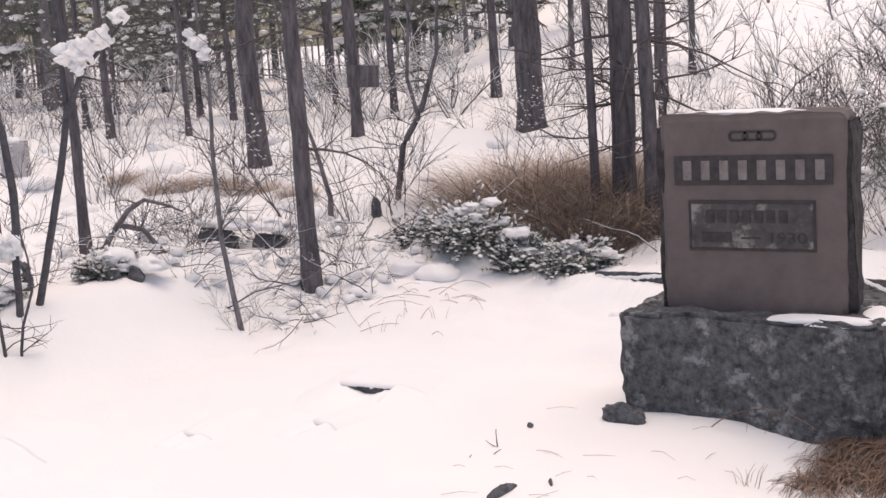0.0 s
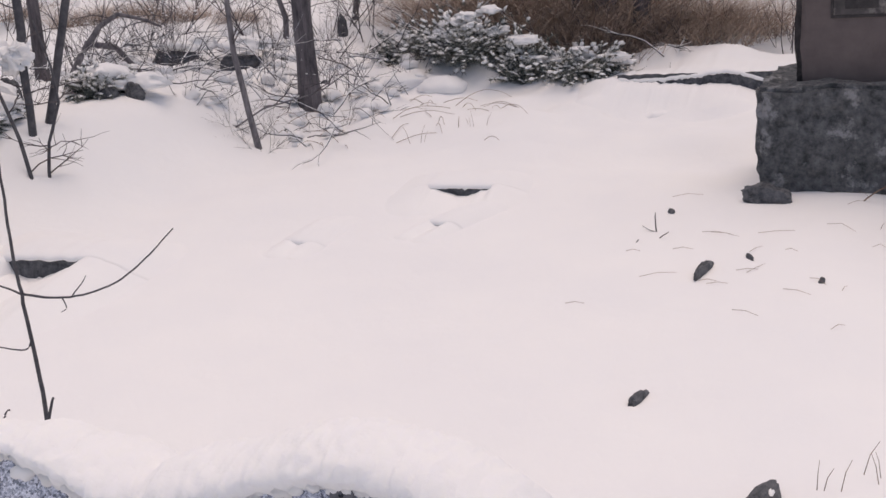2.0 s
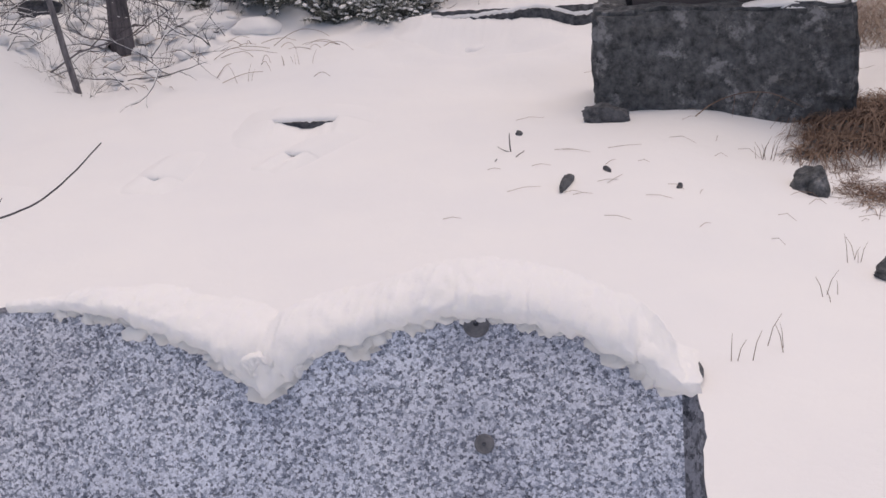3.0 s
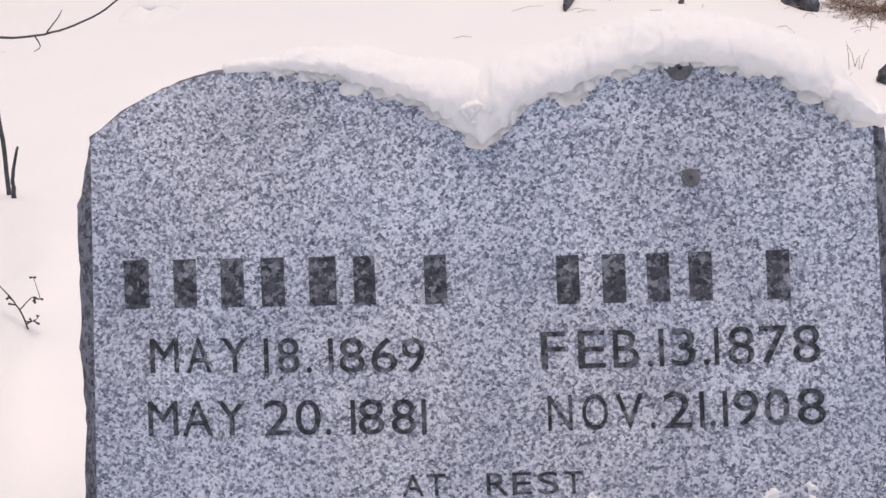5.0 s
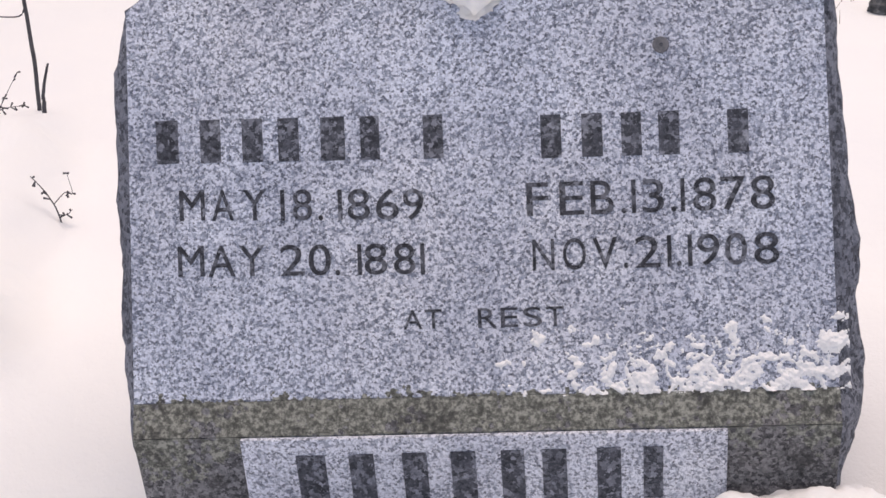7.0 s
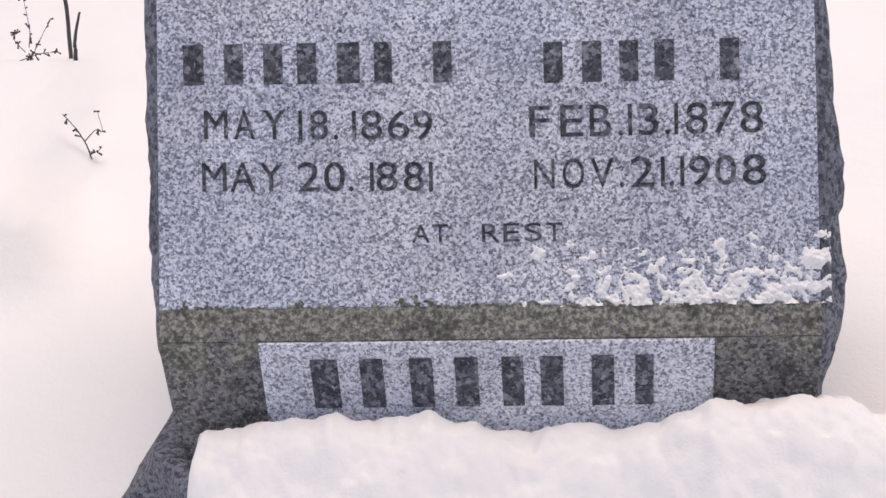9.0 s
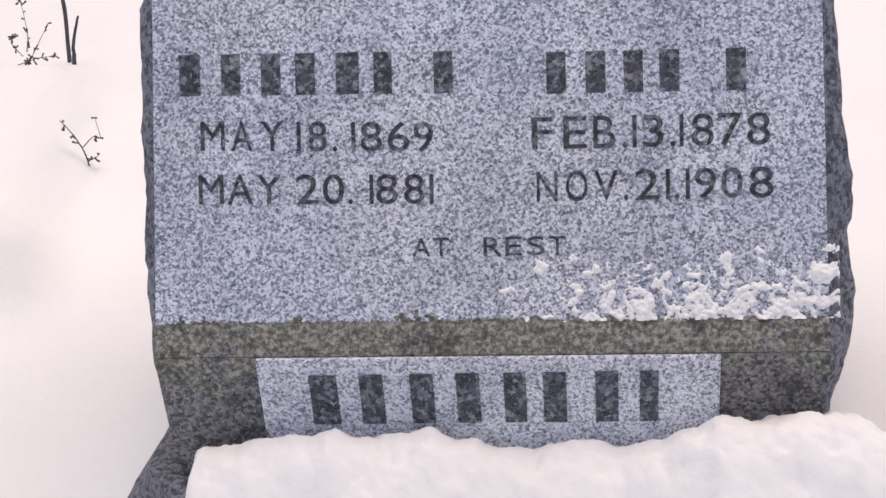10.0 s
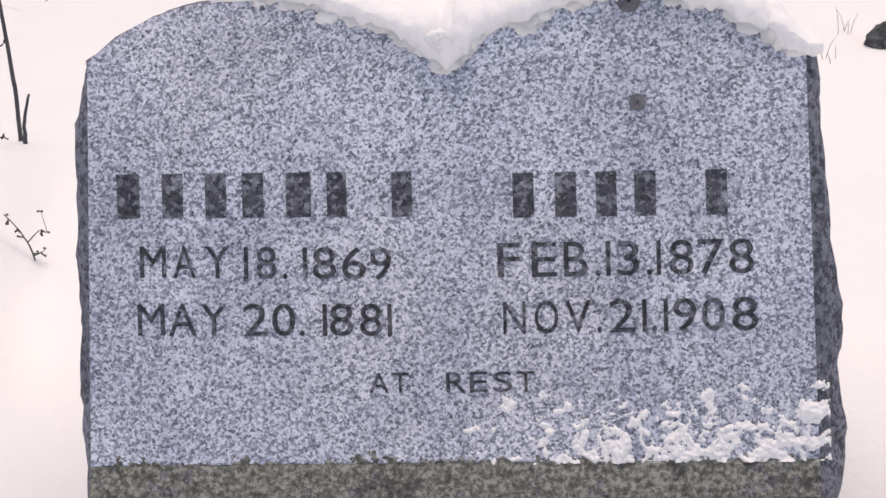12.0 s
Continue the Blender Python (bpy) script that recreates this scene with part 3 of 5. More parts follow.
def front_bank():
    """Lumpy snow lying on the base step before the stone."""
    vs, fs, nx, ny = [], [], 260, 120
    for j in range(ny + 1):
        y = -0.020 - 0.46 * (j / ny) ** 1.2
        for i in range(nx + 1):
            x = -0.43 + 1.06 * i / nx
            z = 0.004 + 0.018 * smooth(-0.38, -0.10, x) - 0.016 * smooth(-0.08, 0.03, x) + 0.045 * smooth(0.16, 0.29, x) - 0.03 * smooth(0.36, 0.55, x)
            z += 0.009 * noise.noise((x * 21, 3.0, 1.0)) + 0.005 * noise.noise((x * 47, 1.0, 1.0))
            z -= 0.02 * smooth(-0.05, -0.022, y) + 0.10 * smooth(-0.07, -0.2, y) + 0.06 * smooth(-0.2, -0.45, y)
            z += 0.012 * noise.noise((x * 12, y * 12, 4.0)) + 0.008 * noise.noise((x * 30, y * 30, 8.0)) + 0.0045 * noise.noise((x * 75, y * 75, 2.0)) + 0.0025 * noise.noise((x * 170, y * 170, 2.0))
            z -= 0.30 * smooth(-0.345, -0.41, x + 0.02 * noise.noise((0.0, y * 20, 2.0))) + 0.25 * smooth(-0.4, -0.48, y)
            vs.append((x, y, z))
    for j in range(ny):
        for i in range(nx):
            a = j * (nx + 1) + i
            fs.append((a, a + 1, a + nx + 2, a + nx + 1))
    return new("snow_bank", raw("snow_bank", vs, fs, SNOW, True))


tagged(front_bank(), "lumpy bank of snow against the foot of the gravestone", "snow")

# ---- brown gravestone on a boulder-like base ----
stone_b = thing("brown_gravestone", 0.65, 3.62, 0, label="brown granite gravestone with dark sunk name panels on a boulder base", category="gravestone")
part("base", block(-0.425, 0.43, -0.11, 0.36, -0.20, 0.38, 40, 0.024, 2.0), FIELDSTONE, stone_b, "dark lichen-spotted rough base stone")
die = part("die", block(-0.30, 0.300, 0.0, 0.15, 0.355, 1.025, 30, 0.011, 6.0, flat_front=True), BROWNSTONE, stone_b)

part("rough_side", block(0.284, 0.322, 0.010, 0.145, 0.372, 0.995, 20, 0.014, 8.0), BROWN_ROUGH, stone_b, "dark rock-faced side of the stone")
part("rough_side", block(-0.318, -0.288, 0.012, 0.145, 0.372, 0.99, 20, 0.012, 9.0), BROWN_ROUGH, stone_b, "dark rock-faced side of the stone")


def plate(name, x0, x1, z0, z1, y0, y1, material, parent, label="", bevel=0.003):
    return part(name, box(x0, x1, y0, y1, z0, z1, bevel), material, parent, label)


plate("name_panel", -0.252, 0.262, 0.795, 0.890, -0.006, 0.01, PANEL_DARK, die, "dark sunk name panel", 0.002)
for k in range(8):
    x = -0.238 + 0.0615 * (k + 0.5)
    plate("name_bar", x - 0.015, x + 0.015, 0.812, 0.876, -0.009, 0.0, LETTER_PALE, die, "", 0.003)
plate("sunk_panel", -0.200, 0.198, 0.588, 0.735, -0.004, 0.01, PANEL_MID, die, "worn inset panel with pale flaking patches", 0.002)
for x0, x1, z0, z1 in ((-0.208, 0.206, 0.735, 0.744), (-0.208, 0.206, 0.579, 0.588), (-0.208, -0.2, 0.588, 0.735), (0.198, 0.206, 0.588, 0.735)):
    plate("panel_rim", x0, x1, z0, z1, -0.006, 0.01, PANEL_DARK, die, "", 0.0015)
for k in range(7):
    plate("name_bar", -0.150 + 0.04 * k, -0.122 + 0.04 * k, 0.672, 0.712, -0.007, 0.0, PANEL_DARK, die, "", 0.001)
plate("name_bar", -0.165, -0.065, 0.607, 0.640, -0.006, 0.0, PANEL_DARK, die, "", 0.001)
plate("dash", -0.035, 0.03, 0.619, 0.624, -0.007, 0.0, PANEL_DARK, die, "", 0.001)
upright = Matrix(((1, 0, 0, 0), (0, 0, -1, 0), (0, 1, 0, 0), (0, 0, 0, 1)))
lettering("1930", 0.035, 0.115, Matrix.Translation((0.062, -0.004, 0.606)) @ upright, PANEL_DARK, die, 0.003)
for cx in (-0.035, 0.010, 0.055):
    v, f = [], []
    n = 28
    for k in range(n):
        a = 2 * math.pi * k / n
        off = 0.016 if math.cos(a) > 0 else -0.016
        for r, y in ((0.017, 0.001), (0.017, -0.004), (0.010, -0.004), (0.010, 0.001)):
            v.append((cx + off + r * math.cos(a), y, 0.953 + r * math.sin(a)))
    for k in range(n):
        q = (k + 1) % n
        for m in range(3):
            f.append((k * 4 + m, q * 4 + m, q * 4 + m + 1, k * 4 + m + 1))
    o = new("chain_link", raw("chain_link", v, f, PANEL_DARK))
    o.parent = die


def snow_pad(x, y, z, sx, sy, sz, seed, name="snow_patch", label="thin pad of snow on stone", rough=0.35, sub=3):
    """A flattened lump of lying snow."""
    bm = bmesh.new()
    bmesh.ops.create_icosphere(bm, subdivisions=sub, radius=1)
    for v in bm.verts:
        c = v.co.copy()
        k = 1 + rough * noise.noise(c * 1.6 + Vector((seed, 0, 0))) + 0.5 * rough * noise.noise(c * 4.5 + Vector((0, seed, 0)))
        v.co = Vector((c.x * sx * k, c.y * sy * k, max(-0.3, c.z) * sz * (1 + 0.3 * rough * noise.noise(c * 5))))
    ob = new(name, finish(bm, name, SNOW, True))
    ob.matrix_world = pose(x, y, z)
    return tagged(ob, label, "snow")


snow_pad(0.62, 3.70, 1.02, 0.28, 0.06, 0.014, 3, label="thin line of snow along the gravestone top")
snow_pad(0.88, 3.565, 0.366, 0.19, 0.045, 0.022, 5, label="strip of snow on the base ledge")
snow_pad(0.66, 3.58, 0.362, 0.10, 0.030, 0.010, 8, label="strip of snow on the base ledge")
snow_pad(1.03, 3.70, 0.36, 0.06, 0.14, 0.03, 9, label="snow on the corner of the base")
# ---- trees ----
def trunk_mesh(rng, pts, radii, sides=12, material=BARK, flare=1.35, name="trunk"):
    """A tapered trunk through pts with a swollen foot and uneven girth."""
    dense, rad = [], []
    n = len(pts) - 1
    for i in range(n):
        steps = 6
        for k in range(steps):
            f = k / steps
            dense.append(Vector(pts[i]).lerp(Vector(pts[i + 1]), f))
            rad.append(radii[i] + (radii[i + 1] - radii[i]) * f)
    dense.append(Vector(pts[-1]))
    rad.append(radii[-1])
    rad = [r * (1 + (flare - 1) * math.exp(-max(0.0, p.z - 0.08) / 0.10)) for r, p in zip(rad, dense)]
    v, f = [], []
    tube_into(v, f, dense, rad, sides)
    seed = rng.uniform(0, 50)
    v = [tuple(Vector(p) + lumpy(p, 9, radii[0] * 0.16, seed)) for p in v]
    return raw(name, v, f, material, True)


def twigs_into(v, f, rng, start, way, length, r, depth, droop=0.05, wobble=0.28, sides=4, kids=4):
    """A branch with side twigs, recursively."""
    pts = bend(rng, start, way, length, 5, wobble, droop)
    tube_into(v, f, pts, [r * (1 - 0.15 * k) for k in range(6)], sides)
    if depth:
        for _ in range(kids):
            i = rng.randint(1, 4)
            d = (pts[i + 1] - pts[i]).normalized() + Vector((rng.uniform(-1, 1), rng.uniform(-1, 1), rng.uniform(-0.5, 0.9))) * 0.85
            twigs_into(v, f, rng, pts[i], d, length * rng.uniform(0.35, 0.6), r * 0.55, depth - 1, droop, wobble, max(3, sides - 1), kids)


def tuft_into(v, f, rng, p, n, length, spread=1.0, way=(0, 0, 0.2), w=0.0035):
    """A spray of thin needles."""
    for _ in range(n):
        d = (Vector((rng.gauss(0, 1), rng.gauss(0, 1), rng.gauss(0, 0.7))) * spread + Vector(way)).normalized()
        s = d.cross(Vector((rng.uniform(-1, 1), rng.uniform(-1, 1), 1))).normalized() * w
        b = len(v)
        q = Vector(p)
        e = q + d * length * rng.uniform(0.6, 1.1)
        v += [tuple(q - s), tuple(q + s), tuple(e)]
        f.append((b, b + 1, b + 2))


def bare_tree(x, y, r, h, lean=(0.0, 0.0), seed=1, dead=10, label="slender bare tree trunk rising from the snow", name="tree", material=BARK, low=0.5, reach=0.7, crown=True):
    """A straight forest tree: trunk, thin dead side branches, and a needle crown high up."""
    rng = random.Random(seed)
    z0 = ground_z(x, y) - 0.06
    t = thing(name, x, y, z0, label=label, category="tree")
    pts = [(lean[0] * h * k / 8 + rng.uniform(-1, 1) * r * 0.35 * (k > 0), lean[1] * h * k / 8 + rng.uniform(-1, 1) * r * 0.35 * (k > 0), h * k / 8) for k in range(9)]
    o = new("trunk", trunk_mesh(rng, pts, [r * (1 - 0.075 * k) for k in range(9)], material=material))
    o.parent = t
    v, f = [], []
    for _ in range(dead):
        k = rng.uniform(low, 2.6) / h * 8
        i = int(k)
        p = Vector(pts[i]).lerp(Vector(pts[i + 1]), k - i)
        a = rng.uniform(0, 2 * math.pi)
        twigs_into(v, f, rng, p, (math.cos(a), math.sin(a), rng.uniform(-0.3, 0.25)), rng.uniform(0.35, 1.0) * reach, r * 0.10 + 0.003, 1, 0.04, 0.25)
    if v:
        o = tagged(new("deadwood", raw("deadwood", v, f, TWIG)), kind="stuff")
        o.parent = t
    if crown:
        v, f = [], []
        for _ in range(9):
            k = rng.uniform(3.4, h) / h * 8
            i = min(7, int(k))
            p = Vector(pts[i]).lerp(Vector(pts[i + 1]), k - i)
            a = rng.uniform(0, 2 * math.pi)
            for q in bend(rng, p, (math.cos(a), math.sin(a), rng.uniform(-0.1, 0.4)), rng.uniform(0.6, 1.4), 7, 0.2, 0.03)[1:]:
                tuft_into(v, f, rng, q, 26, 0.16)
        o = new("crown", raw("crown", v, f, NEEDLE))
        o.parent = t
    return t


bare_tree(-1.94, 4.80, 0.045, 6.5, (0.004, 0), 1, 16, "slender grey-brown tree trunk with broken twigs", low=0.7)
bare_tree(-4.16, 7.4, 0.076, 8, (0.0, 0), 2, 12, "stout straight pine trunk with rough bark", "pine_tree", low=1.0)
bare_tree(-2.60, 8.90, 0.105, 9, (0.0, 0), 3, 14, "stout brown pine trunk behind dead bracken", "pine_tree", low=0.9)
bare_tree(-1.00, 6.30, 0.027, 6, (0.0, 0), 4, 14, "thin brown trunk beside a thicker pine")
bare_tree(-0.88, 6.42, 0.070, 8, (0.0, 0), 5, 20, "thick dark pine trunk standing in brown brush", "pine_tree")
bare_tree(-0.64, 6.25, 0.045, 6, (-0.012, 0), 6, 24, "leaning dark trunk with fine dead twigs", reach=1.1)
sign_tree = bare_tree(-3.83, 8.27, 0.045, 7, (0.004, 0), 7, 10, "slim trunk carrying a small dark board", "pine_tree", low=1.0)
bare_tree(-6.97, 8.83, 0.040, 7, (0, 0), 8, 8, "dark slim trunk near a far fence", "pine_tree", low=1.2)
bare_tree(-6.02, 8.83, 0.026, 5, (0, 0), 9, 8, "thin dark trunk among snowy twigs", low=1.0)
bare_tree(-3.75, 10.6, 0.045, 7, (0, 0), 10, 6, "dark slim trunk on the snowy rise", "pine_tree", low=1.2)
bare_tree(-3.20, 4.55, 0.030, 6, (0.006, 0), 11, 8, "slim dark trunk in the brush", "tree", low=0.9)
bare_tree(1.0, 7.6, 0.075, 8, (0, 0), 12, 20, "dark pine trunk on the rise", "pine_tree", low=0.6, reach=1.3)
bare_tree(-2.05, 10.4, 0.055, 8, (0, 0), 13, 14, "brown pine trunk further up the rise", "pine_tree")
bare_tree(-1.62, 9.2, 0.03, 6, (0, 0), 14, 16, "thin trunk further up the rise", "tree")


def bough_pine(x, y, r, h, seed, low, high, reach, count, toward=None, label="pine with low drooping boughs dusted with snow"):
    """A pine whose drooping boughs of needle sprays come down to eye level."""
    rng = random.Random(seed)
    t = thing("pine_tree", x, y, ground_z(x, y) - 0.06, label=label, category="tree", group="pines with low boughs")
    pts = [(rng.gauss(0, r * 0.3), rng.gauss(0, r * 0.3), h * k / 8) for k in range(9)]
    o = new("trunk", trunk_mesh(rng, pts, [r * (1 - 0.08 * k) for k in range(9)]))
    o.parent = t
    v, f, wv, wf, sv = [], [], [], [], []
    for _ in range(count):
        a = rng.uniform(0, 2 * math.pi) if toward is None else rng.gauss(toward, 1.0)
        z = rng.uniform(low, high)
        limb = bend(rng, (0, 0, z), (math.cos(a), math.sin(a), rng.uniform(-0.05, 0.25)), reach * rng.uniform(0.5, 1.1), 9, 0.13, 0.30)
        tube_into(wv, wf, limb, [0.016 - 0.0014 * k for k in range(10)], 4)
        for q in limb[2:]:
            for _ in range(3):
                side = bend(rng, q, (rng.gauss(0, 1), rng.gauss(0, 1), rng.uniform(-0.5, 0.3)), rng.uniform(0.15, 0.38), 4, 0.2, 0.15)
                for e in side[1:]:
                    tuft_into(v, f, rng, e, 7, 0.09, 1.0, (0, 0, 0.1), 0.0036)
                if rng.random() < 0.45:
                    b = blob(rng.uniform(0.015, 0.045), rng.uniform(0, 60), 0.8, 0.5, 1)
                    b.transform(Matrix.Translation(side[3] + Vector((0, 0, 0.03))))
                    sv.append(b)
    o = new("crown", raw("crown", v, f, NEEDLE))
    o.parent = t
    o = tagged(new("limbs", raw("limbs", wv, wf, BARK)), kind="stuff")
    o.parent = t
    if sv:
        tagged(part("snow_load", join(sv), SNOW, t, "snow lodged on the boughs", True), kind="stuff")
    return t


for k, (x, y, low, high, reach, n) in enumerate(((-8.6, 10.2, 0.75, 2.2, 1.7, 26), (-7.5, 10.8, 0.7, 2.2, 1.6, 24), (-6.4, 10.0, 0.85, 2.2, 1.4, 20), (-5.5, 10.8, 0.75, 2.2, 1.5, 22),
                                                 (-4.7, 10.3, 0.95, 2.2, 1.2, 14), (-9.8, 12.0, 0.5, 2.4, 1.9, 26), (-6.9, 12.6, 0.7, 2.4, 1.8, 22), (-3.9, 12.8, 0.8, 2.4, 1.4, 16), (-2.3, 12.0, 1.0, 2.4, 1.3, 12))):
    bough_pine(x, y, 0.035, 5, 200 + k, low + 0.12, high, reach, int(n * 0.55))
bough_pine(1.25, 6.3, 0.05, 5, 221, 0.5, 1.2, 0.75, 9, math.pi)
bough_pine(0.95, 8.0, 0.06, 7, 220, 0.7, 2.6, 0.9, 16, math.pi)

bd = thing("sign_board", -3.70, 8.20, 1.065, rx=0, ry=3, rz=6, label="small dark weathered board fixed to a trunk", category="sign")
part("board", box(-0.135, 0.135, -0.012, 0.012, -0.085, 0.085, 0.004), BARK, bd)
part("nail", box(-0.13, -0.118, -0.017, -0.010, 0.03, 0.042, 0.002), PLUG, bd)
part("nail", box(-0.13, -0.118, -0.017, -0.010, -0.042, -0.03, 0.002), PLUG, bd)


def crooked(name, pts, radii, seed, label, kids=14, reach=0.35, material=BARK_GREY, z_from=0.3, kid_r=0.0035, lift=0.3):
    """A crooked small tree or stem through given places."""
    rng = random.Random(seed)
    base = Vector(pts[0])
    t = thing(name, *base, label=label, category="tree" if name.endswith("tree") or name == "sapling" else "branch")
    loc = [Vector(p) - base for p in pts]
    o = new("trunk", trunk_mesh(rng, loc, radii, 8, material, 1.1))
    o.parent = t
    v, f = [], []
    for _ in range(kids):
        i = rng.randint(0, len(loc) - 2)
        p = loc[i].lerp(loc[i + 1], rng.random())
        if p.z < z_from:
            continue
        a = rng.uniform(0, 2 * math.pi)
        twigs_into(v, f, rng, p, (math.cos(a), math.sin(a), lift + rng.uniform(-0.3, 0.5)), rng.uniform(0.4, 1.0) * reach, kid_r, 1, 0.03, 0.3, 3)
    if v:
        o = tagged(new("deadwood", raw("deadwood", v, f, TWIG)), kind="stuff")
        o.parent = t
    return t


crooked("sapling", [(-1.88, 4.15, -0.02), (-1.965, 4.16, 0.469), (-1.977, 4.17, 0.86), (-1.96, 4.17, 1.19), (-2.0, 4.18, 1.45), (-2.05, 4.2, 2.3)], [0.014, 0.012, 0.010, 0.008, 0.007, 0.004], 21, "thin sapling with bare twigs and clumps of snow", 26, 0.45)
crooked("leaning_tree", [(-2.40, 3.40, 0.12), (-2.371, 3.41, 0.321), (-2.302, 3.442, 0.585), (-2.22, 3.473, 0.892), (-2.184, 3.505, 1.124), (-2.085, 3.537, 1.309), (-1.994, 3.568, 1.391), (-1.903, 3.6, 1.487)],
        [0.017, 0.016, 0.016, 0.015, 0.014, 0.010, 0.008, 0.005], 22, "leaning grey tree with snow lodged in its fork", 8, 0.3, z_from=0.7, material=TWIG_BLUE)
crooked("leaning_tree", [(-2.184, 3.505, 1.12), (-2.20, 3.52, 1.4), (-2.23, 3.54, 2.1)], [0.013, 0.011, 0.008], 23, "upright fork of a leaning grey tree", 5, 0.4, material=TWIG_BLUE)
crooked("curved_tree", [(-2.35, 3.275, 0.06), (-2.357, 3.28, 0.23), (-2.364, 3.3, 0.409), (-2.381, 3.32, 0.587), (-2.378, 3.34, 0.662), (-2.395, 3.36, 0.805), (-2.43, 3.38, 1.003), (-2.478, 3.4, 1.136), (-2.55, 3.44, 1.7)],
        [0.016, 0.016, 0.015, 0.016, 0.017, 0.017, 0.016, 0.015, 0.012], 24, "curved dark trunk with snow lodged against it", 8, 0.3, material=TWIG_BLUE)
crooked("sapling", [(-2.21, 3.06, 0.06), (-2.227, 3.07, 0.161), (-2.281, 3.106, 0.316), (-2.359, 3.142, 0.462), (-2.449, 3.178, 0.631), (-2.516, 3.214, 0.803), (-2.547, 3.25, 0.953)],
        [0.0075, 0.0072, 0.0068, 0.006, 0.005, 0.004, 0.003], 25, "thin leaning sapling stem beside the fence plot", 9, 0.28, z_from=0.12, material=TWIG_BLUE)
crooked("sapling", [(-2.19, 3.11, 0.06), (-2.191, 3.12, 0.201), (-2.187, 3.14, 0.301), (-2.135, 3.16, 0.441), (-2.16, 3.18, 0.567), (-2.221, 3.2, 0.726)],
        [0.006, 0.006, 0.0055, 0.005, 0.004, 0.003], 35, "crooked thin stem beside the fence plot", 9, 0.26, z_from=0.12, material=TWIG_BLUE)
crooked("arched_branch", [(-2.94, 4.32, 0.18), (-2.904, 4.35, 0.35), (-2.864, 4.4, 0.453), (-2.784, 4.45, 0.569), (-2.713, 4.5, 0.617), (-2.603, 4.55, 0.582), (-2.55, 4.6, 0.542)],
        [0.018, 0.017, 0.015, 0.013, 0.010, 0.007, 0.004], 26, "dead branch bowed in an arch over the snow", 9, 0.25, z_from=0.1)
crooked("arched_branch", [(-2.86, 4.43, 0.50), (-2.734, 4.488, 0.467), (-2.708, 4.525, 0.406), (-2.66, 4.562, 0.33), (-2.60, 4.6, 0.26)], [0.013, 0.012, 0.011, 0.009, 0.006], 36, "lower limb of a bowed dead branch", 7, 0.22, z_from=-0.4)
crooked("twisted_tree", [(-2.33, 6.28, 0.1), (-2.30, 6.3, 0.40), (-2.24, 6.3, 0.70), (-2.10, 6.3, 0.90), (-1.97, 6.3, 1.24), (-1.9, 6.3, 2.0)], [0.024, 0.020, 0.019, 0.018, 0.012, 0.006], 27, "twisted bare shrub tree with forking stems", 24, 0.6)
crooked("twisted_tree", [(-2.12, 6.3, 0.86), (-2.2, 6.33, 1.10), (-2.17, 6.35, 1.5), (-2.3, 6.35, 2.2)], [0.013, 0.011, 0.009, 0.005], 28, "side stem of a twisted bare shrub tree", 12, 0.5)
crooked("twisted_tree", [(-2.62, 6.0, 0.1), (-2.6, 6.0, 0.42), (-2.68, 6.0, 0.72), (-2.85, 6.02, 1.15), (-2.9, 6.0, 1.7)], [0.018, 0.016, 0.012, 0.008, 0.005], 29, "bent grey stem with tangled twigs", 22, 0.55)
crooked("fallen_branch", [(-2.1, 4.2, 0.10), (-1.95, 4.35, 0.2), (-1.75, 4.5, 0.24), (-1.6, 4.6, 0.34)], [0.004, 0.0035, 0.003, 0.002], 30, "fallen forked twig lying on snow", 8, 0.25, z_from=0.0)


# ---- bare shrubs and brush ----
def shrub(name, h, stems, seed, material, label, spread=0.45, kids=3, depth=2, r=0.005, snowy=0):
    rng = random.Random(seed)
    t = thing(name, 0, 0, -50, label=label, category="shrub", group="bare shrubs in the wood's edge")
    v, f = [], []
    for _ in range(stems):
        a = rng.uniform(0, 2 * math.pi)
        p = (math.cos(a) * 0.08 * rng.random(), math.sin(a) * 0.08 * rng.random(), -0.06)
        twigs_into(v, f, rng, p, (math.cos(a) * spread, math.sin(a) * spread, 1), h * rng.uniform(0.6, 1.0), r * rng.uniform(0.6, 1.0), depth, 0.03, 0.24, 4, kids)
    o = tagged(new("twig_crown", raw("twig_crown", v, f, material)), kind="stuff")
    o.parent = t
    if snowy:
        lumps = []
        for _ in range(snowy):
            b = blob(rng.uniform(0.003, 0.010), rng.uniform(0, 90), 0.9, 0.6, 1)
            b.transform(Matrix.Translation(v[rng.randrange(len(v))]) @ Matrix.Rotation(rng.uniform(0, 6), 4, "Z") @ Matrix.Rotation(rng.uniform(-0.7, 0.7), 4, "Y") @ Matrix.Diagonal((1.9, 0.9, 1, 1)))
            lumps.append(b)
        tagged(part("snow_load", join(lumps), SNOW, t, "snow caught in the twigs", True), kind="stuff")
    return t


PROTO = [shrub("shrub", 0.8, 5, 31, TWIG, "leafless brown shrub with fine crooked twigs", 0.6),
         shrub("shrub", 1.2, 4, 32, BARK_GREY, "leafless grey shrub with long thin stems", 0.4, 3, 2, 0.006),
         shrub("shrub", 0.55, 8, 33, TWIG, "dense low leafless shrub in snow", 1.0, 3, 2, 0.004),
         shrub("snowy_shrub", 0.9, 5, 35, TWIG, "crooked shrub with snow caught in its twigs", 0.8, 3, 2, 0.005, 120),
         shrub("shrub", 1.6, 3, 34, TWIG, "tall sparse leafless shrub", 0.35, 4, 2, 0.007)]


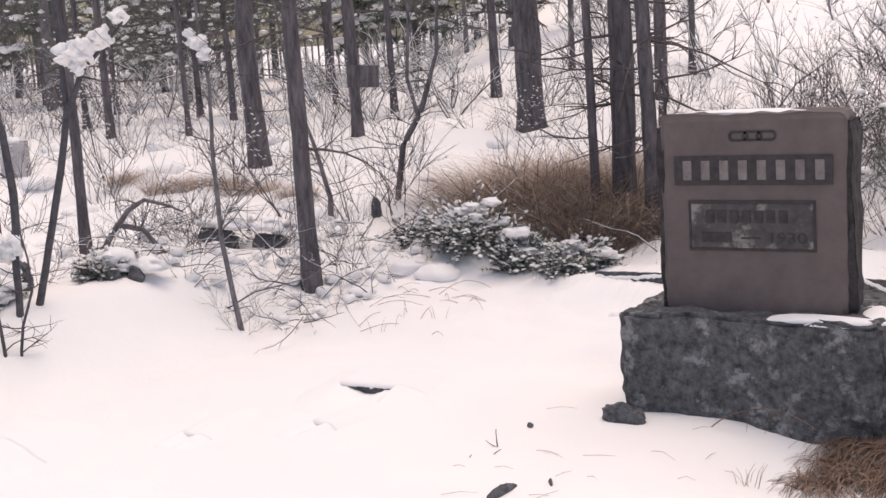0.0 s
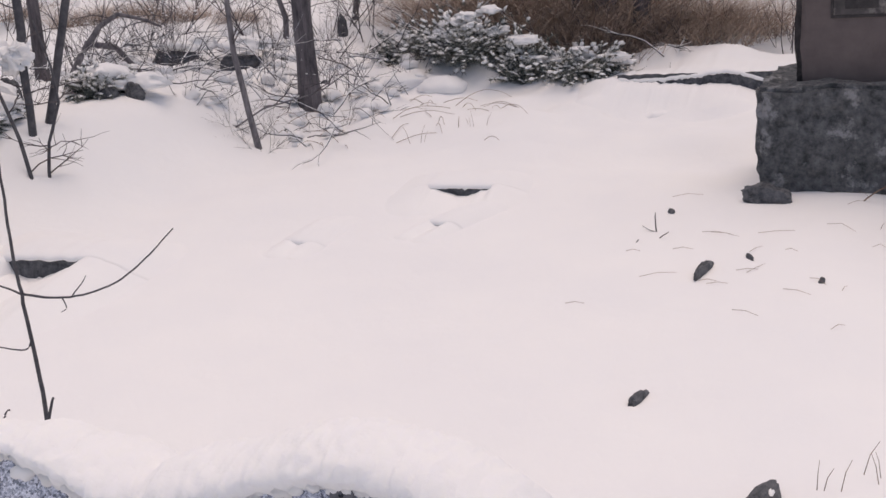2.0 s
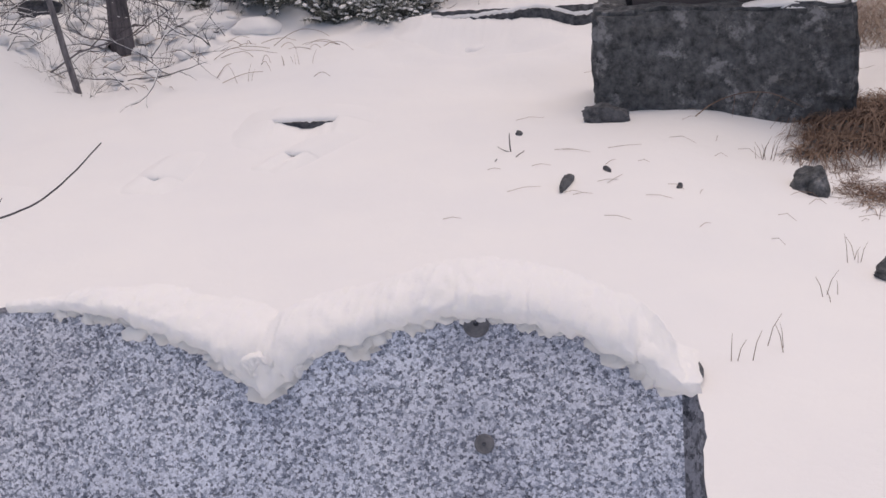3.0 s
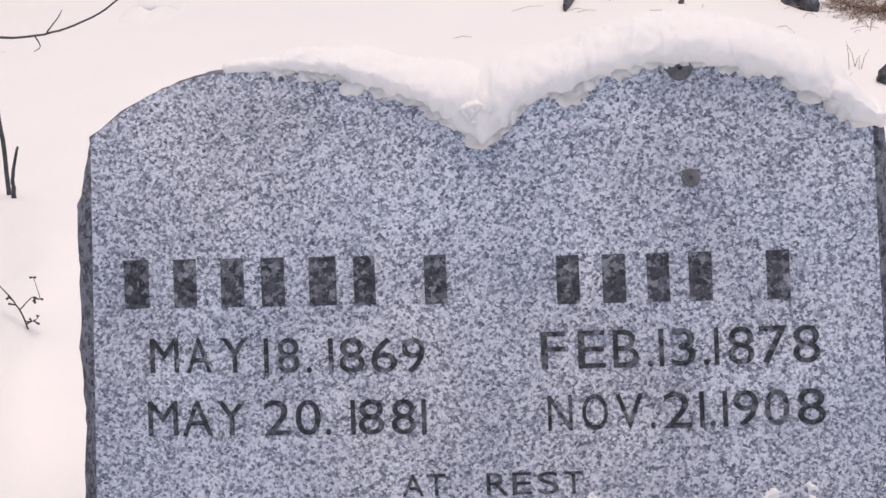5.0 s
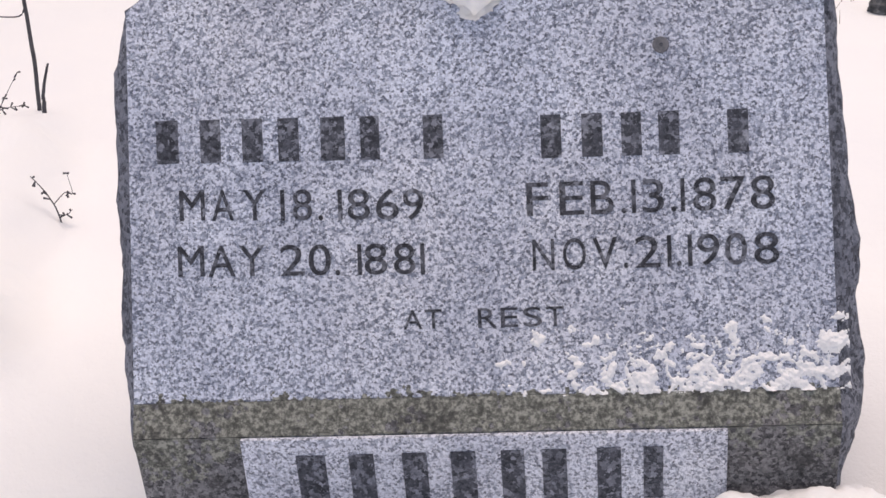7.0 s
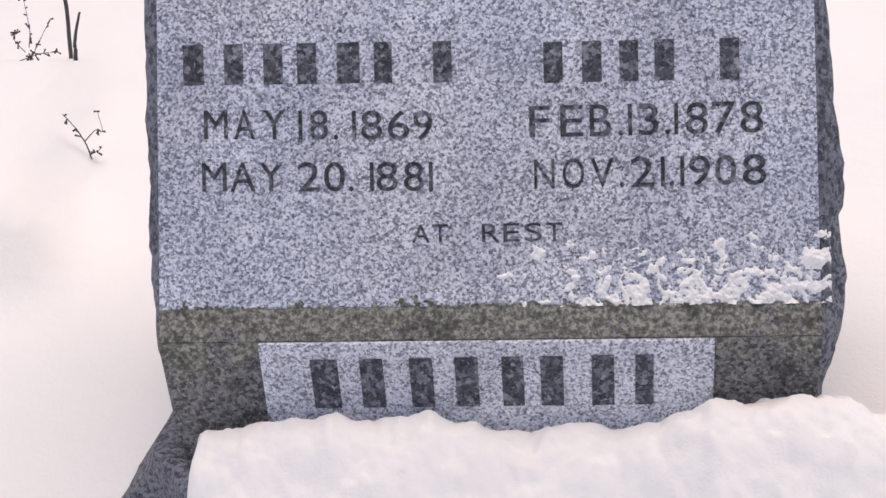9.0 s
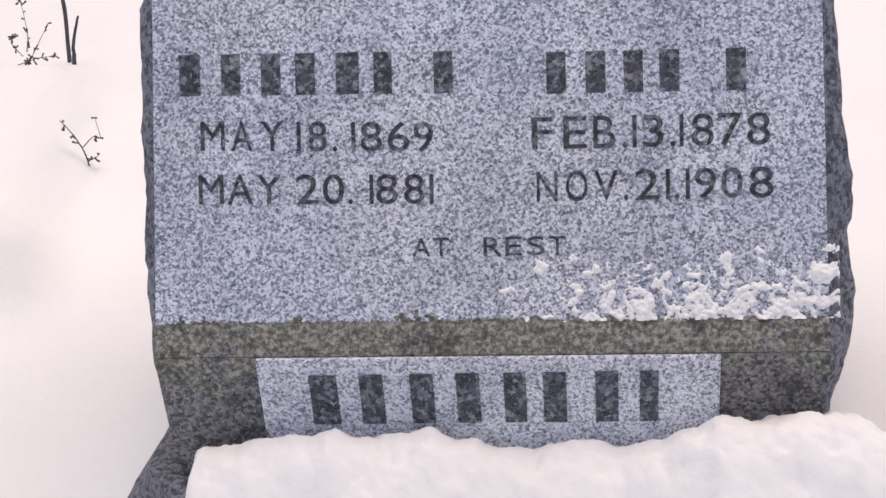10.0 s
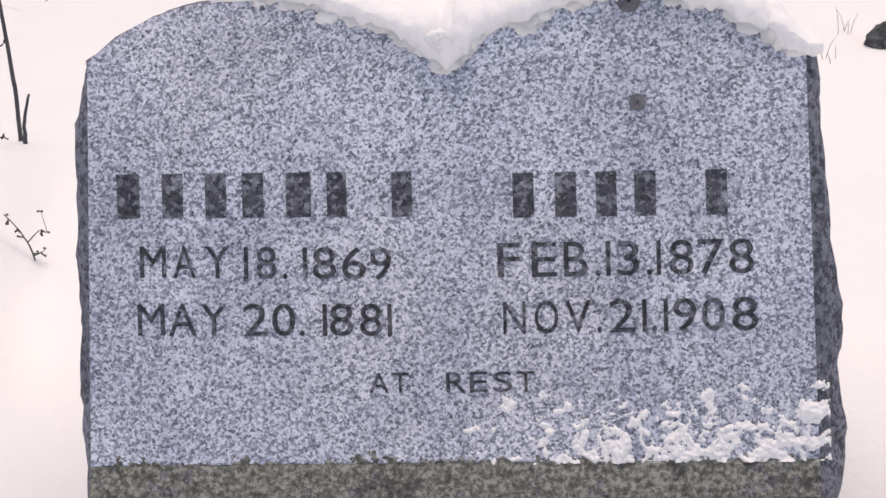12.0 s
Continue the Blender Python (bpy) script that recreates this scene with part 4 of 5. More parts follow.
def plant_copy(proto, x, y, size, turn, sink=0.0):
    return copy_thing(proto, pose(x, y, ground_z(x, y) - sink, 0, 0, turn) @ Matrix.Diagonal((size, size, size, 1)))


rng = random.Random(77)
for k in range(96):
    y = rng.uniform(5.2, 11.5)
    x = 1.8 - (y + 0.5) * rng.uniform(0.30, 1.12)
    if (x > -1.9 and y < 5.9) or (abs(x + 1.5) < 0.6 and y < 6.2):
        continue
    p = PROTO[rng.choice((0, 0, 1, 2, 2, 4, 3, 3, 3, 3))]
    plant_copy(p, x, y, rng.uniform(0.5, 0.95), rng.uniform(0, 360), 0.02)
for x, y, k, s in ((-2.75, 3.75, 2, 0.6), (-2.3, 4.25, 2, 0.5), (-1.88, 4.17, 2, 0.42), (-1.98, 4.22, 2, 0.45), (-1.75, 4.6, 2, 0.5),
                   (-2.55, 4.75, 1, 0.6), (-2.2, 4.9, 0, 0.6), (-3.3, 5.0, 0, 0.9), (-1.85, 4.95, 0, 0.6), (-1.6, 5.3, 2, 0.5), (-2.5, 5.5, 4, 0.7), (-2.25, 5.7, 1, 0.8), (-2.1, 6.0, 0, 0.9), (-3.6, 6.4, 0, 1.0), (-3.9, 6.6, 1, 0.9), 
                   (-0.75, 5.75, 2, 0.6), (-0.62, 5.85, 2, 0.8), (-0.9, 5.85, 0, 0.7), (-0.4, 5.95, 2, 0.7), (0.1, 6.3, 0, 0.8), (1.6, 5.4, 2, 1.0), (1.9, 4.6, 2, 0.8)):
    plant_copy(PROTO[k], x, y, s, x * 700 % 360, 0.02)
for k in range(34):
    x, y = rng.uniform(-0.9, 0.6), rng.uniform(6.2, 8.2)
    plant_copy(PROTO[(2, 0, 3, 2)[k % 4]], x, y, rng.uniform(0.6, 1.0), rng.uniform(0, 360), 0.02)
for k in range(56):
    x, y = rng.uniform(-0.6, 1.5), rng.uniform(7.4, 9.8)
    plant_copy(PROTO[(2, 0, 2, 3)[k % 4]], x, y, rng.uniform(0.8, 1.3), rng.uniform(0, 360), 0.02)
for k in range(20):
    x, y = rng.uniform(-3.2, -1.7), rng.uniform(4.4, 6.0)
    plant_copy(PROTO[(0, 2, 3)[k % 3]], x, y, rng.uniform(0.3, 0.55), rng.uniform(0, 360), 0.02)
for p in PROTO:
    for o in (*p.children_recursive, p):
        bpy.data.objects.remove(o)


def blades(name, n, length, spread, seed, material, label, category, w=0.004, arch_k=0.9, base_r=0.25, kind=""):
    """A clump of arching dead stalks."""
    rng = random.Random(seed)
    v, f = [], []
    for _ in range(n):
        a, rr = rng.uniform(0, 2 * math.pi), base_r * math.sqrt(rng.random())
        p = Vector((rr * math.cos(a), rr * math.sin(a), -0.02))
        b = rng.uniform(0, 2 * math.pi)
        d = Vector((math.cos(b) * spread, math.sin(b) * spread, 1)).normalized()
        ln = length * rng.uniform(0.45, 1.0)
        side = Vector((-math.sin(b + rng.uniform(-1, 1)), math.cos(b), 0)) * w * rng.uniform(0.5, 1)
        base = len(v)
        for k in range(5):
            t = k / 4
            v += [tuple(p - side * (1 - 0.7 * t)), tuple(p + side * (1 - 0.7 * t))]
            p = p + d * ln / 4
            d = (d + Vector((0, 0, -arch_k * 0.45)) + Vector((rng.uniform(-1, 1), rng.uniform(-1, 1), 0)) * 0.15).normalized()
        for k in range(4):
            q = base + 2 * k
            f.append((q, q + 1, q + 3, q + 2))
    t = thing(name, 0, 0, -50, label=label, category=category, kind=kind)
    o = tagged(new("tangle", raw("tangle", v, f, material)), kind="stuff")
    o.parent = t
    return t


brk = blades("bracken_clump", 1000, 0.66, 1.1, 41, BRACKEN, "collapsed brown dead bracken among tree trunks", "bracken", 0.0030, 0.5, 0.5)
for x, y, s in ((-1.75, 6.5, 0.8), (-1.45, 6.6, 1.25), (-1.2, 6.4, 1.25), (-1.15, 6.25, 1.1), (-1.05, 6.1, 0.9), (-0.8, 6.05, 0.8), (-0.55, 6.5, 0.9), (-0.2, 6.6, 0.7), (-1.6, 7.1, 1.1), (-1.2, 7.0, 1.2), (-0.75, 6.6, 1.0), (-0.4, 6.3, 0.8), (-1.9, 6.9, 0.6), 
                (-3.1, 6.3, 0.35), (-3.5, 6.4, 0.4), (-3.9, 6.5, 0.42), (-4.3, 6.6, 0.45), (-4.8, 6.7, 0.4), (1.5, 4.6, 0.8), (1.75, 4.2, 0.7), (1.3, 5.1, 0.7)):
    plant_copy(brk, x, y, s, x * 900 % 360, 0.02)
tus = blades("grass_tussock", 420, 0.26, 1.1, 43, GRASS, "flattened reddish-brown dead grass tussock poking through snow", "grass", 0.0028, 1.3, 0.10)
for x, y, s in ((0.88, 3.12, 0.9), (1.0, 3.20, 1.0), (1.14, 3.16, 1.1), (1.06, 3.34, 1.0), (1.2, 3.4, 1.0), (1.28, 3.22, 1.0), (1.0, 2.68, 0.8), (1.12, 2.66, 0.9), (1.24, 2.74, 1.0), (0.94, 2.80, 0.6), (0.80, 3.40, 0.4), (0.55, 3.46, 0.3), (0.92, 3.34, 0.8), (1.02, 3.42, 0.9), (1.14, 3.30, 1.0), (1.22, 3.12, 1.0), (0.90, 3.24, 0.7), (0.68, 3.42, 0.45), (0.45, 3.46, 0.3), (1.3, 3.0, 0.9), (0.95, 2.98, 0.6)):
    x, y = 0.1 + 1.05 * (x - 0.1), -0.94 + 1.05 * (y + 0.94)
    plant_copy(tus, x, y, s, x * 1300 % 360, 0.01)
for p in (brk, tus):
    for o in (*p.children_recursive, p):
        bpy.data.objects.remove(o)


# ---- snow-laden low juniper ----
def juniper(x, y, sx, h, seed, label):
    rng = random.Random(seed)
    t = thing("juniper_bush", x, y, ground_z(x, y), label=label, category="bush")
    v, f, sv = [], [], []
    for _ in range(190):
        a = rng.uniform(0, 2 * math.pi)
        way = Vector((math.cos(a) * sx, math.sin(a) * 0.3 * min(1.0, sx / 0.2), rng.uniform(0.05, 1.0) * h))
        pts = bend(rng, (rng.uniform(-0.35, 0.35) * sx, rng.uniform(-0.1, 0.1), 0), way, way.length * rng.uniform(0.5, 1.0), 6, 0.25, 0.16)
        for q in pts[2:]:
            tuft_into(v, f, rng, q, 20, 0.030, 1.0, (0, 0, -0.2), 0.0022)
        for k in range(2, 7):
            if rng.random() < 0.8:
                d = (pts[k] - pts[k - 1]).normalized()
                b = blob(rng.uniform(0.004, 0.012), rng.uniform(0, 60), 0.9, 0.7, 1)
                b.transform(Matrix.Translation(pts[k] + Vector((0, 0, 0.006))) @ d.to_track_quat("X", "Z").to_matrix().to_4x4() @ Matrix.Diagonal((1.7, 1.2, 0.9, 1)))
                sv.append(b)
    for _ in range(9):
        px = rng.uniform(-0.9, 0.9) * sx
        b = blob(rng.uniform(0.03, 0.06), rng.uniform(0, 60), 0.8, 0.45, 3)
        b.transform(Matrix.Translation((px, rng.uniform(-0.08, 0.10), h * rng.uniform(0.35, 0.85) * (1 - (px / sx) ** 2 * 0.6))) @ Matrix.Diagonal((1.4, 1, 1, 1)))
        sv.append(b)
    o = new("foliage", raw("foliage", v, f, NEEDLE))
    o.parent = t
    tagged(part("snow_load", join(sv), SNOW, t, "snow lodged in the sprays", True), kind="stuff")
    return t


juniper(-1.38, 5.46, 0.26, 0.30, 51, "low dark green juniper bent under snow")
juniper(-1.08, 5.42, 0.10, 0.26, 52, "small drooping juniper spray under snow")
juniper(-0.80, 5.46, 0.22, 0.13, 53, "low juniper sprays half buried in snow")
juniper(-1.72, 5.70, 0.20, 0.18, 54, "low juniper half buried in snow")
juniper(-2.52, 4.00, 0.10, 0.13, 55, "small dark evergreen tuft under snow")


# ---- snow lodged on trees and brush ----
def snow_lump(x, y, z, r, seed, label="clump of snow lodged on bare branches", flat=0.8):
    bm = blob(r, seed * 3.3, 0.75, flat, 4)
    for v in bm.verts:
        v.co += lumpy(v.co, 1.6 / r, r * 0.35, seed) + lumpy(v.co, 4.0 / r, r * 0.14, seed)
    ob = new("snow_lump", finish(bm, "snow_lump", SNOW, True))
    ob.matrix_world = pose(x, y, z, 0, 0, 0)
    return tagged(ob, label, "snow", "snow clumps on branches")


for x, y, z, r, s in ((-2.13, 3.52, 1.36, 0.060, 1), (-2.06, 3.53, 1.385, 0.058, 2), (-1.99, 3.55, 1.42, 0.045, 3), (-1.92, 3.58, 1.50, 0.034, 8), (-2.10, 3.51, 1.31, 0.030, 4), (-1.99, 4.15, 1.38, 0.035, 5), (-1.95, 4.15, 1.33, 0.032, 6), (-2.03, 4.15, 1.42, 0.025, 7),
                      (-2.39, 3.31, 0.60, 0.045, 9), (-2.41, 3.33, 0.56, 0.05, 10)):
    snow_lump(x, y, z, r, s)
rng = random.Random(5)
for k in range(46):
    y = rng.uniform(4.9, 8.5)
    x = 1.8 - (y + 0.5) * rng.uniform(0.36, 1.05)
    sz = rng.uniform(0.05, 0.16)
    ob = new("snow_hump", finish(blob(sz, k * 0.7, 0.22, 0.45, 3), "snow_hump", SNOW, True))
    ob.matrix_world = pose(x, y, ground_z(x, y) - sz * 0.06, 0, 0, k * 50)
    tagged(ob, "rounded hump of snow over buried brush", "snow", "snow humps in the brush")


# ---- rocks, buried kerbs and flush markers ----
def rock(x, y, sx, sy, sz, turn, seed, label, lift=0.2, material=ROCK):
    """A jagged stone, split along a few planes."""
    bm = bmesh.new()
    bmesh.ops.create_icosphere(bm, subdivisions=4, radius=1)
    rng = random.Random(seed)
    cuts = [(Vector((rng.gauss(0, 1), rng.gauss(0, 1), rng.gauss(0, 0.7))).normalized(), rng.uniform(0.45, 0.85)) for _ in range(9)]
    for v in bm.verts:
        c = v.co.copy()
        for n, d in cuts:
            over = c.dot(n) - d
            if over > 0:
                c -= n * over * 0.5
        k = 1 + 0.22 * noise.noise(c * 1.6 + Vector((seed, 0, 0))) + 0.14 * noise.noise(c * 5 + Vector((0, seed, 0)))
        v.co = Vector((c.x * sx * k, c.y * sy * k, c.z * sz * k))
    ob = new("rock", finish(bm, "rock", material))
    ob.matrix_world = pose(x, y, ground_z(x, y) + sz * lift, 0, 0, turn)
    return tagged(ob, label, "rock", "rocks in the snow")


rock(0.257, 3.42, 0.080, 0.05, 0.042, -8, 1, "dark flat rock beside the gravestone base", 0.35)
rock(0.160, 2.70, 0.014, 0.085, 0.024, -12, 2, "dark jagged rock edge poking through snow", 0.1)
rock(0.138, 1.84, 0.014, 0.05, 0.016, -14, 3, "small dark pointed stone poking through snow", 0.1)
rock(0.430, 1.38, 0.032, 0.10, 0.030, -8, 4, "dark split rock in a melted hollow", 0.2)
rock(0.857, 2.90, 0.066, 0.066, 0.062, 0, 5, "round grey-brown fieldstone in snow", 0.3, FIELDSTONE)
rock(0.965, 2.22, 0.05, 0.05, 0.045, 0, 6, "rounded dark fieldstone half in snow", 0.3, FIELDSTONE)
rock(0.27, 2.80, 0.006, 0.028, 0.010, 30, 7, "tiny dark stone edge in snow", 0.2)
rock(-0.02, 3.28, 0.012, 0.012, 0.012, 0, 8, "tiny brown leaf-like stone on snow", 0.4)
rock(0.47, 2.62, 0.010, 0.012, 0.012, 0, 9, "tiny dark stone on snow", 0.3)
rock(-2.45, 3.93, 0.06, 0.05, 0.05, 0, 11, "dark wet rock under overhanging snow", 0.2)
rock(-2.36, 4.0, 0.05, 0.04, 0.05, 0, 12, "dark wet rock under overhanging snow", 0.2)
rock(-2.86, 5.22, 0.17, 0.07, 0.08, 0, 23, "dark boulder roofed with snow", 0.15)
rock(-2.52, 5.24, 0.13, 0.06, 0.06, 0, 24, "dark boulder roofed with snow", 0.15)
rock(-1.95, 5.0, 0.06, 0.05, 0.05, 0, 15, "dark boulder roofed with snow", 0.4)
rock(-2.22, 5.9, 0.028, 0.04, 0.08, 0, 27, "charred-looking broken stump in snow", 0.5)
rock(-2.70, 3.62, 0.07, 0.06, 0.09, 40, 17, "dark boulder beside the fence post", 0.5)
snow_pad(-2.80, 5.26, ground_z(-2.8, 5.26) + 0.12, 0.16, 0.10, 0.06, 31, "snow_roof", "pillow of snow on a boulder", 0.7)
snow_pad(-2.50, 5.28, ground_z(-2.5, 5.28) + 0.09, 0.12, 0.09, 0.05, 32, "snow_roof", "pillow of snow on a boulder", 0.7)
snow_pad(-2.52, 4.04, ground_z(-2.52, 4.04) + 0.06, 0.12, 0.08, 0.07, 33, "snow_roof", "pillow of snow on a rock", 0.7)
snow_pad(-2.36, 4.08, ground_z(-2.36, 4.08) + 0.04, 0.10, 0.08, 0.05, 34, "snow_roof", "pillow of snow on a rock", 0.7)
snow_pad(0.450, 1.40, ground_z(0.45, 1.40) + 0.016, 0.009, 0.024, 0.016, 41, "snow_patch", "snow lodged in a split rock", 0.6)
# snow-laden bush at the fence corner, and the drift about the post
snow_pad(-2.74, 3.42, ground_z(-2.74, 3.42) + 0.07, 0.20, 0.12, 0.10, 35, "snow_roof", "deep pillow of snow on a bush by the fence corner", 0.6, 4)
snow_pad(-2.60, 3.36, ground_z(-2.6, 3.36) + 0.05, 0.12, 0.10, 0.07, 36, "snow_roof", "pillow of snow on a bush by the fence corner", 0.7, 4)
snow_pad(-2.86, 3.58, ground_z(-2.86, 3.58) + 0.12, 0.16, 0.10, 0.17, 37, "snow_roof", "drift of snow against the fence post", 0.5, 4)
juniper(-2.62, 3.30, 0.13, 0.09, 56, "dark evergreen sprays pressed down under snow")


def marker(x, y, w, h, turn, seed, label, show, name="grave_kerb", back=0.45, wing=0.22):
    """A buried dark stone whose edge shows between a lip of snow above and an apron of snow that covers its foot; show gives the part of its height left bare from -1 to 1 along it."""
    z = ground_z(x, y)
    t = thing(name, x, y, z, rz=turn, label=label, category="kerb stone")
    c, s = math.cos(radians(turn)), math.sin(radians(turn))

    def ground_at(u, yy):
        return ground_z(x + u * c - yy * s, y + u * s + yy * c) - z

    def rise(u):
        taper = wing * 0.9
        return h * smooth(0, 1, (w / 2 + taper - abs(u)) / taper) * (1 + 0.10 * noise.noise((u * 25, seed, 1.0)))

    def bare(u):
        return max(0.0, min(1.0, show(2 * u / w) + 0.12 * noise.noise((u * 45, seed, 2.0)))) if abs(u) < w / 2 else 0.0

    n = max(60, int(w * 130))
    v, f = [], []
    for i in range(n + 1):
        u = (i / n - 0.5) * w
        wob = 0.006 * noise.noise((u * 30, 5.0, seed))
        v += [(u, wob - 0.004, -0.08), (u, wob, rise(u) - 0.004), (u, 0.06, rise(u) - 0.015), (u, 0.06, -0.08)]
    for i in range(n):
        for k in range(3):
            f.append((i * 4 + k, i * 4 + 4 + k, i * 4 + 5 + k, i * 4 + k + 1))
    o = new("stone", raw("stone", v, f, ROCK))
    o.parent = t
    v, f = [], []
    m = 18
    for i in range(n + 1):
        u = (i / n - 0.5) * (w + 2 * wing)
        hh = rise(u)
        rag = 0.005 * noise.noise((u * 70, seed, 0.0)) + 0.005 * noise.noise((u * 160, seed, 3.0))
        wide = smooth(0, 1, (w / 2 + wing - abs(u)) / wing)
        edge = smooth(0, 1, (w / 2 + 0.02 - abs(u)) / 0.04)
        rag *= edge
        low = ground_at(u, 0.0) - 0.02 * (1 - wide)
        v.append((u, 0.004, hh - 0.010 + rag - 0.02 * (1 - edge) + low))
        v.append((u, -0.010 * edge + rag, hh - 0.005 + rag - 0.01 * (1 - edge) + low))
        v.append((u, -0.010 * edge + rag, hh + 0.002 * edge + low))
        for k in range(m + 1):
            a = k / m
            top = (hh + (0.002 + 0.006 * edge) * wide * (1 + math.sin(a * 3.0))) * (1 - smooth(0.2, 1.0, a)) - 0.02 * smooth(0.6, 1.0, a) - 0.02 * (1 - wide)
            v.append((u, back * a, top + ground_at(u, back * a) + 0.003))
    q = m + 4
    for i in range(n):
        for k in range(q - 1):
            f.append((i * q + k, (i + 1) * q + k, (i + 1) * q + k + 1, i * q + k + 1))
    lip = new("snow_lip", raw("snow_lip", v, f, SNOW, True))
    lip.matrix_world = pose(x, y, z, 0, 0, turn)
    tagged(lip, "lip of snow overhanging a buried stone edge", "snow")
    v, f = [], []
    run = 8.0 * h + 0.10
    for i in range(n + 1):
        u = (i / n - 0.5) * (w + 2 * wing)
        up = rise(u) * (1 - bare(u)) + 0.004 * (1 - bare(u))
        sink = 0.02 * (1 - smooth(0, 1, (w / 2 + wing - abs(u)) / wing))
        for k in range(13):
            a = k / 12
            yy = 0.004 - run * a
            v.append((u, yy, up * (1 - smooth(0, 1, a)) - sink - 0.02 * smooth(0.6, 1.0, a) - 0.03 * bare(u) * (1 - a) * 0.3 + ground_at(u, yy) + 0.002))
    for i in range(n):
        for k in range(12):
            f.append((i * 13 + k, i * 13 + k + 1, (i + 1) * 13 + k + 1, (i + 1) * 13 + k))
    apron = new("snow_apron", raw("snow_apron", v, f, SNOW, True))
    apron.matrix_world = pose(x, y, z, 0, 0, turn)
    tagged(apron, "snow banked against the foot of a buried stone", "snow")
    return t


marker(-0.785, 3.47, 0.22, 0.032, 8, 1.0, "dark edge of a buried flat marker under snow", lambda k: 0.95 - 0.75 * abs(k - 0.1))
marker(-0.72, 3.06, 0.07, 0.016, -20, 2.0, "small edge of a buried stone under snow", lambda k: 0.6 - 0.6 * abs(k), wing=0.1)
marker(-1.10, 2.83, 0.07, 0.012, 0, 3.0, "faint edge of a buried stone under snow", lambda k: 0.45 - 0.5 * abs(k), wing=0.1)
marker(-1.79, 2.49, 0.29, 0.065, -3, 4.0, "dark wet kerb stone under overhanging snow", lambda k: min(1.0, 0.78 - 0.55 * k, 5 * (k + 1)), wing=0.32)
marker(-2.12, 2.33, 0.22, 0.05, 25, 5.0, "dark wet kerb stone under overhanging snow", lambda k: 0.8 - 0.4 * k, wing=0.3)
marker(0.30, 5.22, 1.75, 0.055, 0, 6.0, "long dark grave slab edge under even snow", lambda k: 0.12 + 0.8 * smooth(-0.95, -0.35, k), "grave_slab", 1.1, 0.25)


# ---- fence with a capped corner post ----
def fence():
    base = Vector((-2.99, 3.70, 0))
    along = Vector((0.235, -0.61, 0)).normalized()
    turn = math.degrees(math.atan2(along.y, along.x))
    z0 = 0.045
    t = thing("picket_fence", base.x, base.y, z0, rz=turn, label="old dark wooden picket fence with a thick corner post", category="fence")
    rng = random.Random(8)
    post = part("post", box(-0.062, 0.062, -0.062, 0.062, -0.1, 1.0, 0.008), IRONWOOD, t, "thick weathered dark corner post")
    part("cap", box(-0.085, 0.085, -0.085, 0.085, 1.0, 1.025, 0.005), IRONWOOD, post)
    for z in (0.50, 0.78):
        part("rail", box(0.06, 1.9, -0.02, 0.02, z - 0.028, z + 0.028, 0.004), IRONWOOD, t)
    part("rail", box(0.06, 1.9, -0.025, 0.025, 0.02, 0.07, 0.004), IRONWOOD, t)
    for k in range(9):
        x = 0.17 + 0.20 * k
        bm = box(x - 0.028, x + 0.028, -0.034, -0.016, 0.0, 0.90 + rng.uniform(-0.02, 0.02), 0.0)
        top = max(v.co.z for v in bm.verts)
        ext = bmesh.ops.extrude_face_region(bm, geom=[fa for fa in bm.faces if fa.calc_center_median().z > top - 0.001])
        for v in ext["geom"]:
            if isinstance(v, bmesh.types.BMVert):
                v.co = Vector((x + (v.co.x - x) * 0.15, v.co.y, top + 0.035))
        bm.transform(Matrix.Rotation(rng.uniform(-0.02, 0.02), 4, "Y"))
        part("picket", bm, IRONWOOD, t)
    # the side that runs back from the post
    for z in (0.50, 0.78):
        part("rail", box(-0.02, 0.02, -2.2, -0.06, z - 0.028, z + 0.028, 0.004), IRONWOOD, t)
    for k in range(8):
        y = -0.25 - 0.25 * k
        bm = box(-0.034, -0.016, y - 0.02, y + 0.02, 0.0, 0.92, 0.003)
        part("picket", bm, IRONWOOD, t)
    m = pose(base.x, base.y, z0, 0, 0, turn)
    for lx, ly, z, sx, sy, sz, sd in ((0, 0, 1.022, 0.09, 0.09, 0.11, 41), (0.55, 0.0, 0.806, 0.5, 0.028, 0.045, 42), (1.35, 0.0, 0.806, 0.4, 0.028, 0.04, 43), (0.9, 0.0, 0.05, 0.8, 0.05, 0.03, 45)):
        p = m @ Vector((lx, ly, z))
        o = snow_pad(0, 0, 0, sx, sy, sz, sd, "snow_ridge", "loaf of snow lying along the old fence", 0.25)
        o.matrix_world = pose(p.x, p.y, p.z, 0, 0, turn)


fence()


def plain_stone(x, y, w, h, d, turn, label):
    t = thing("headstone", x, y, ground_z(x, y), rz=turn, label=label, category="gravestone")
    part("slab", block(-w / 2, w / 2, -d / 2, d / 2, -0.1, h, 10, 0.004, x), WEATHERED_STONE, t)
    snow_pad(x, y, ground_z(x, y) + h - 0.005, w * 0.5, d * 0.6, 0.04, x, "snow_mound", "cap of snow on a pale headstone")


plain_stone(-6.30, 7.0, 0.22, 0.30, 0.10, 15, "pale marble headstone beyond the picket fence")


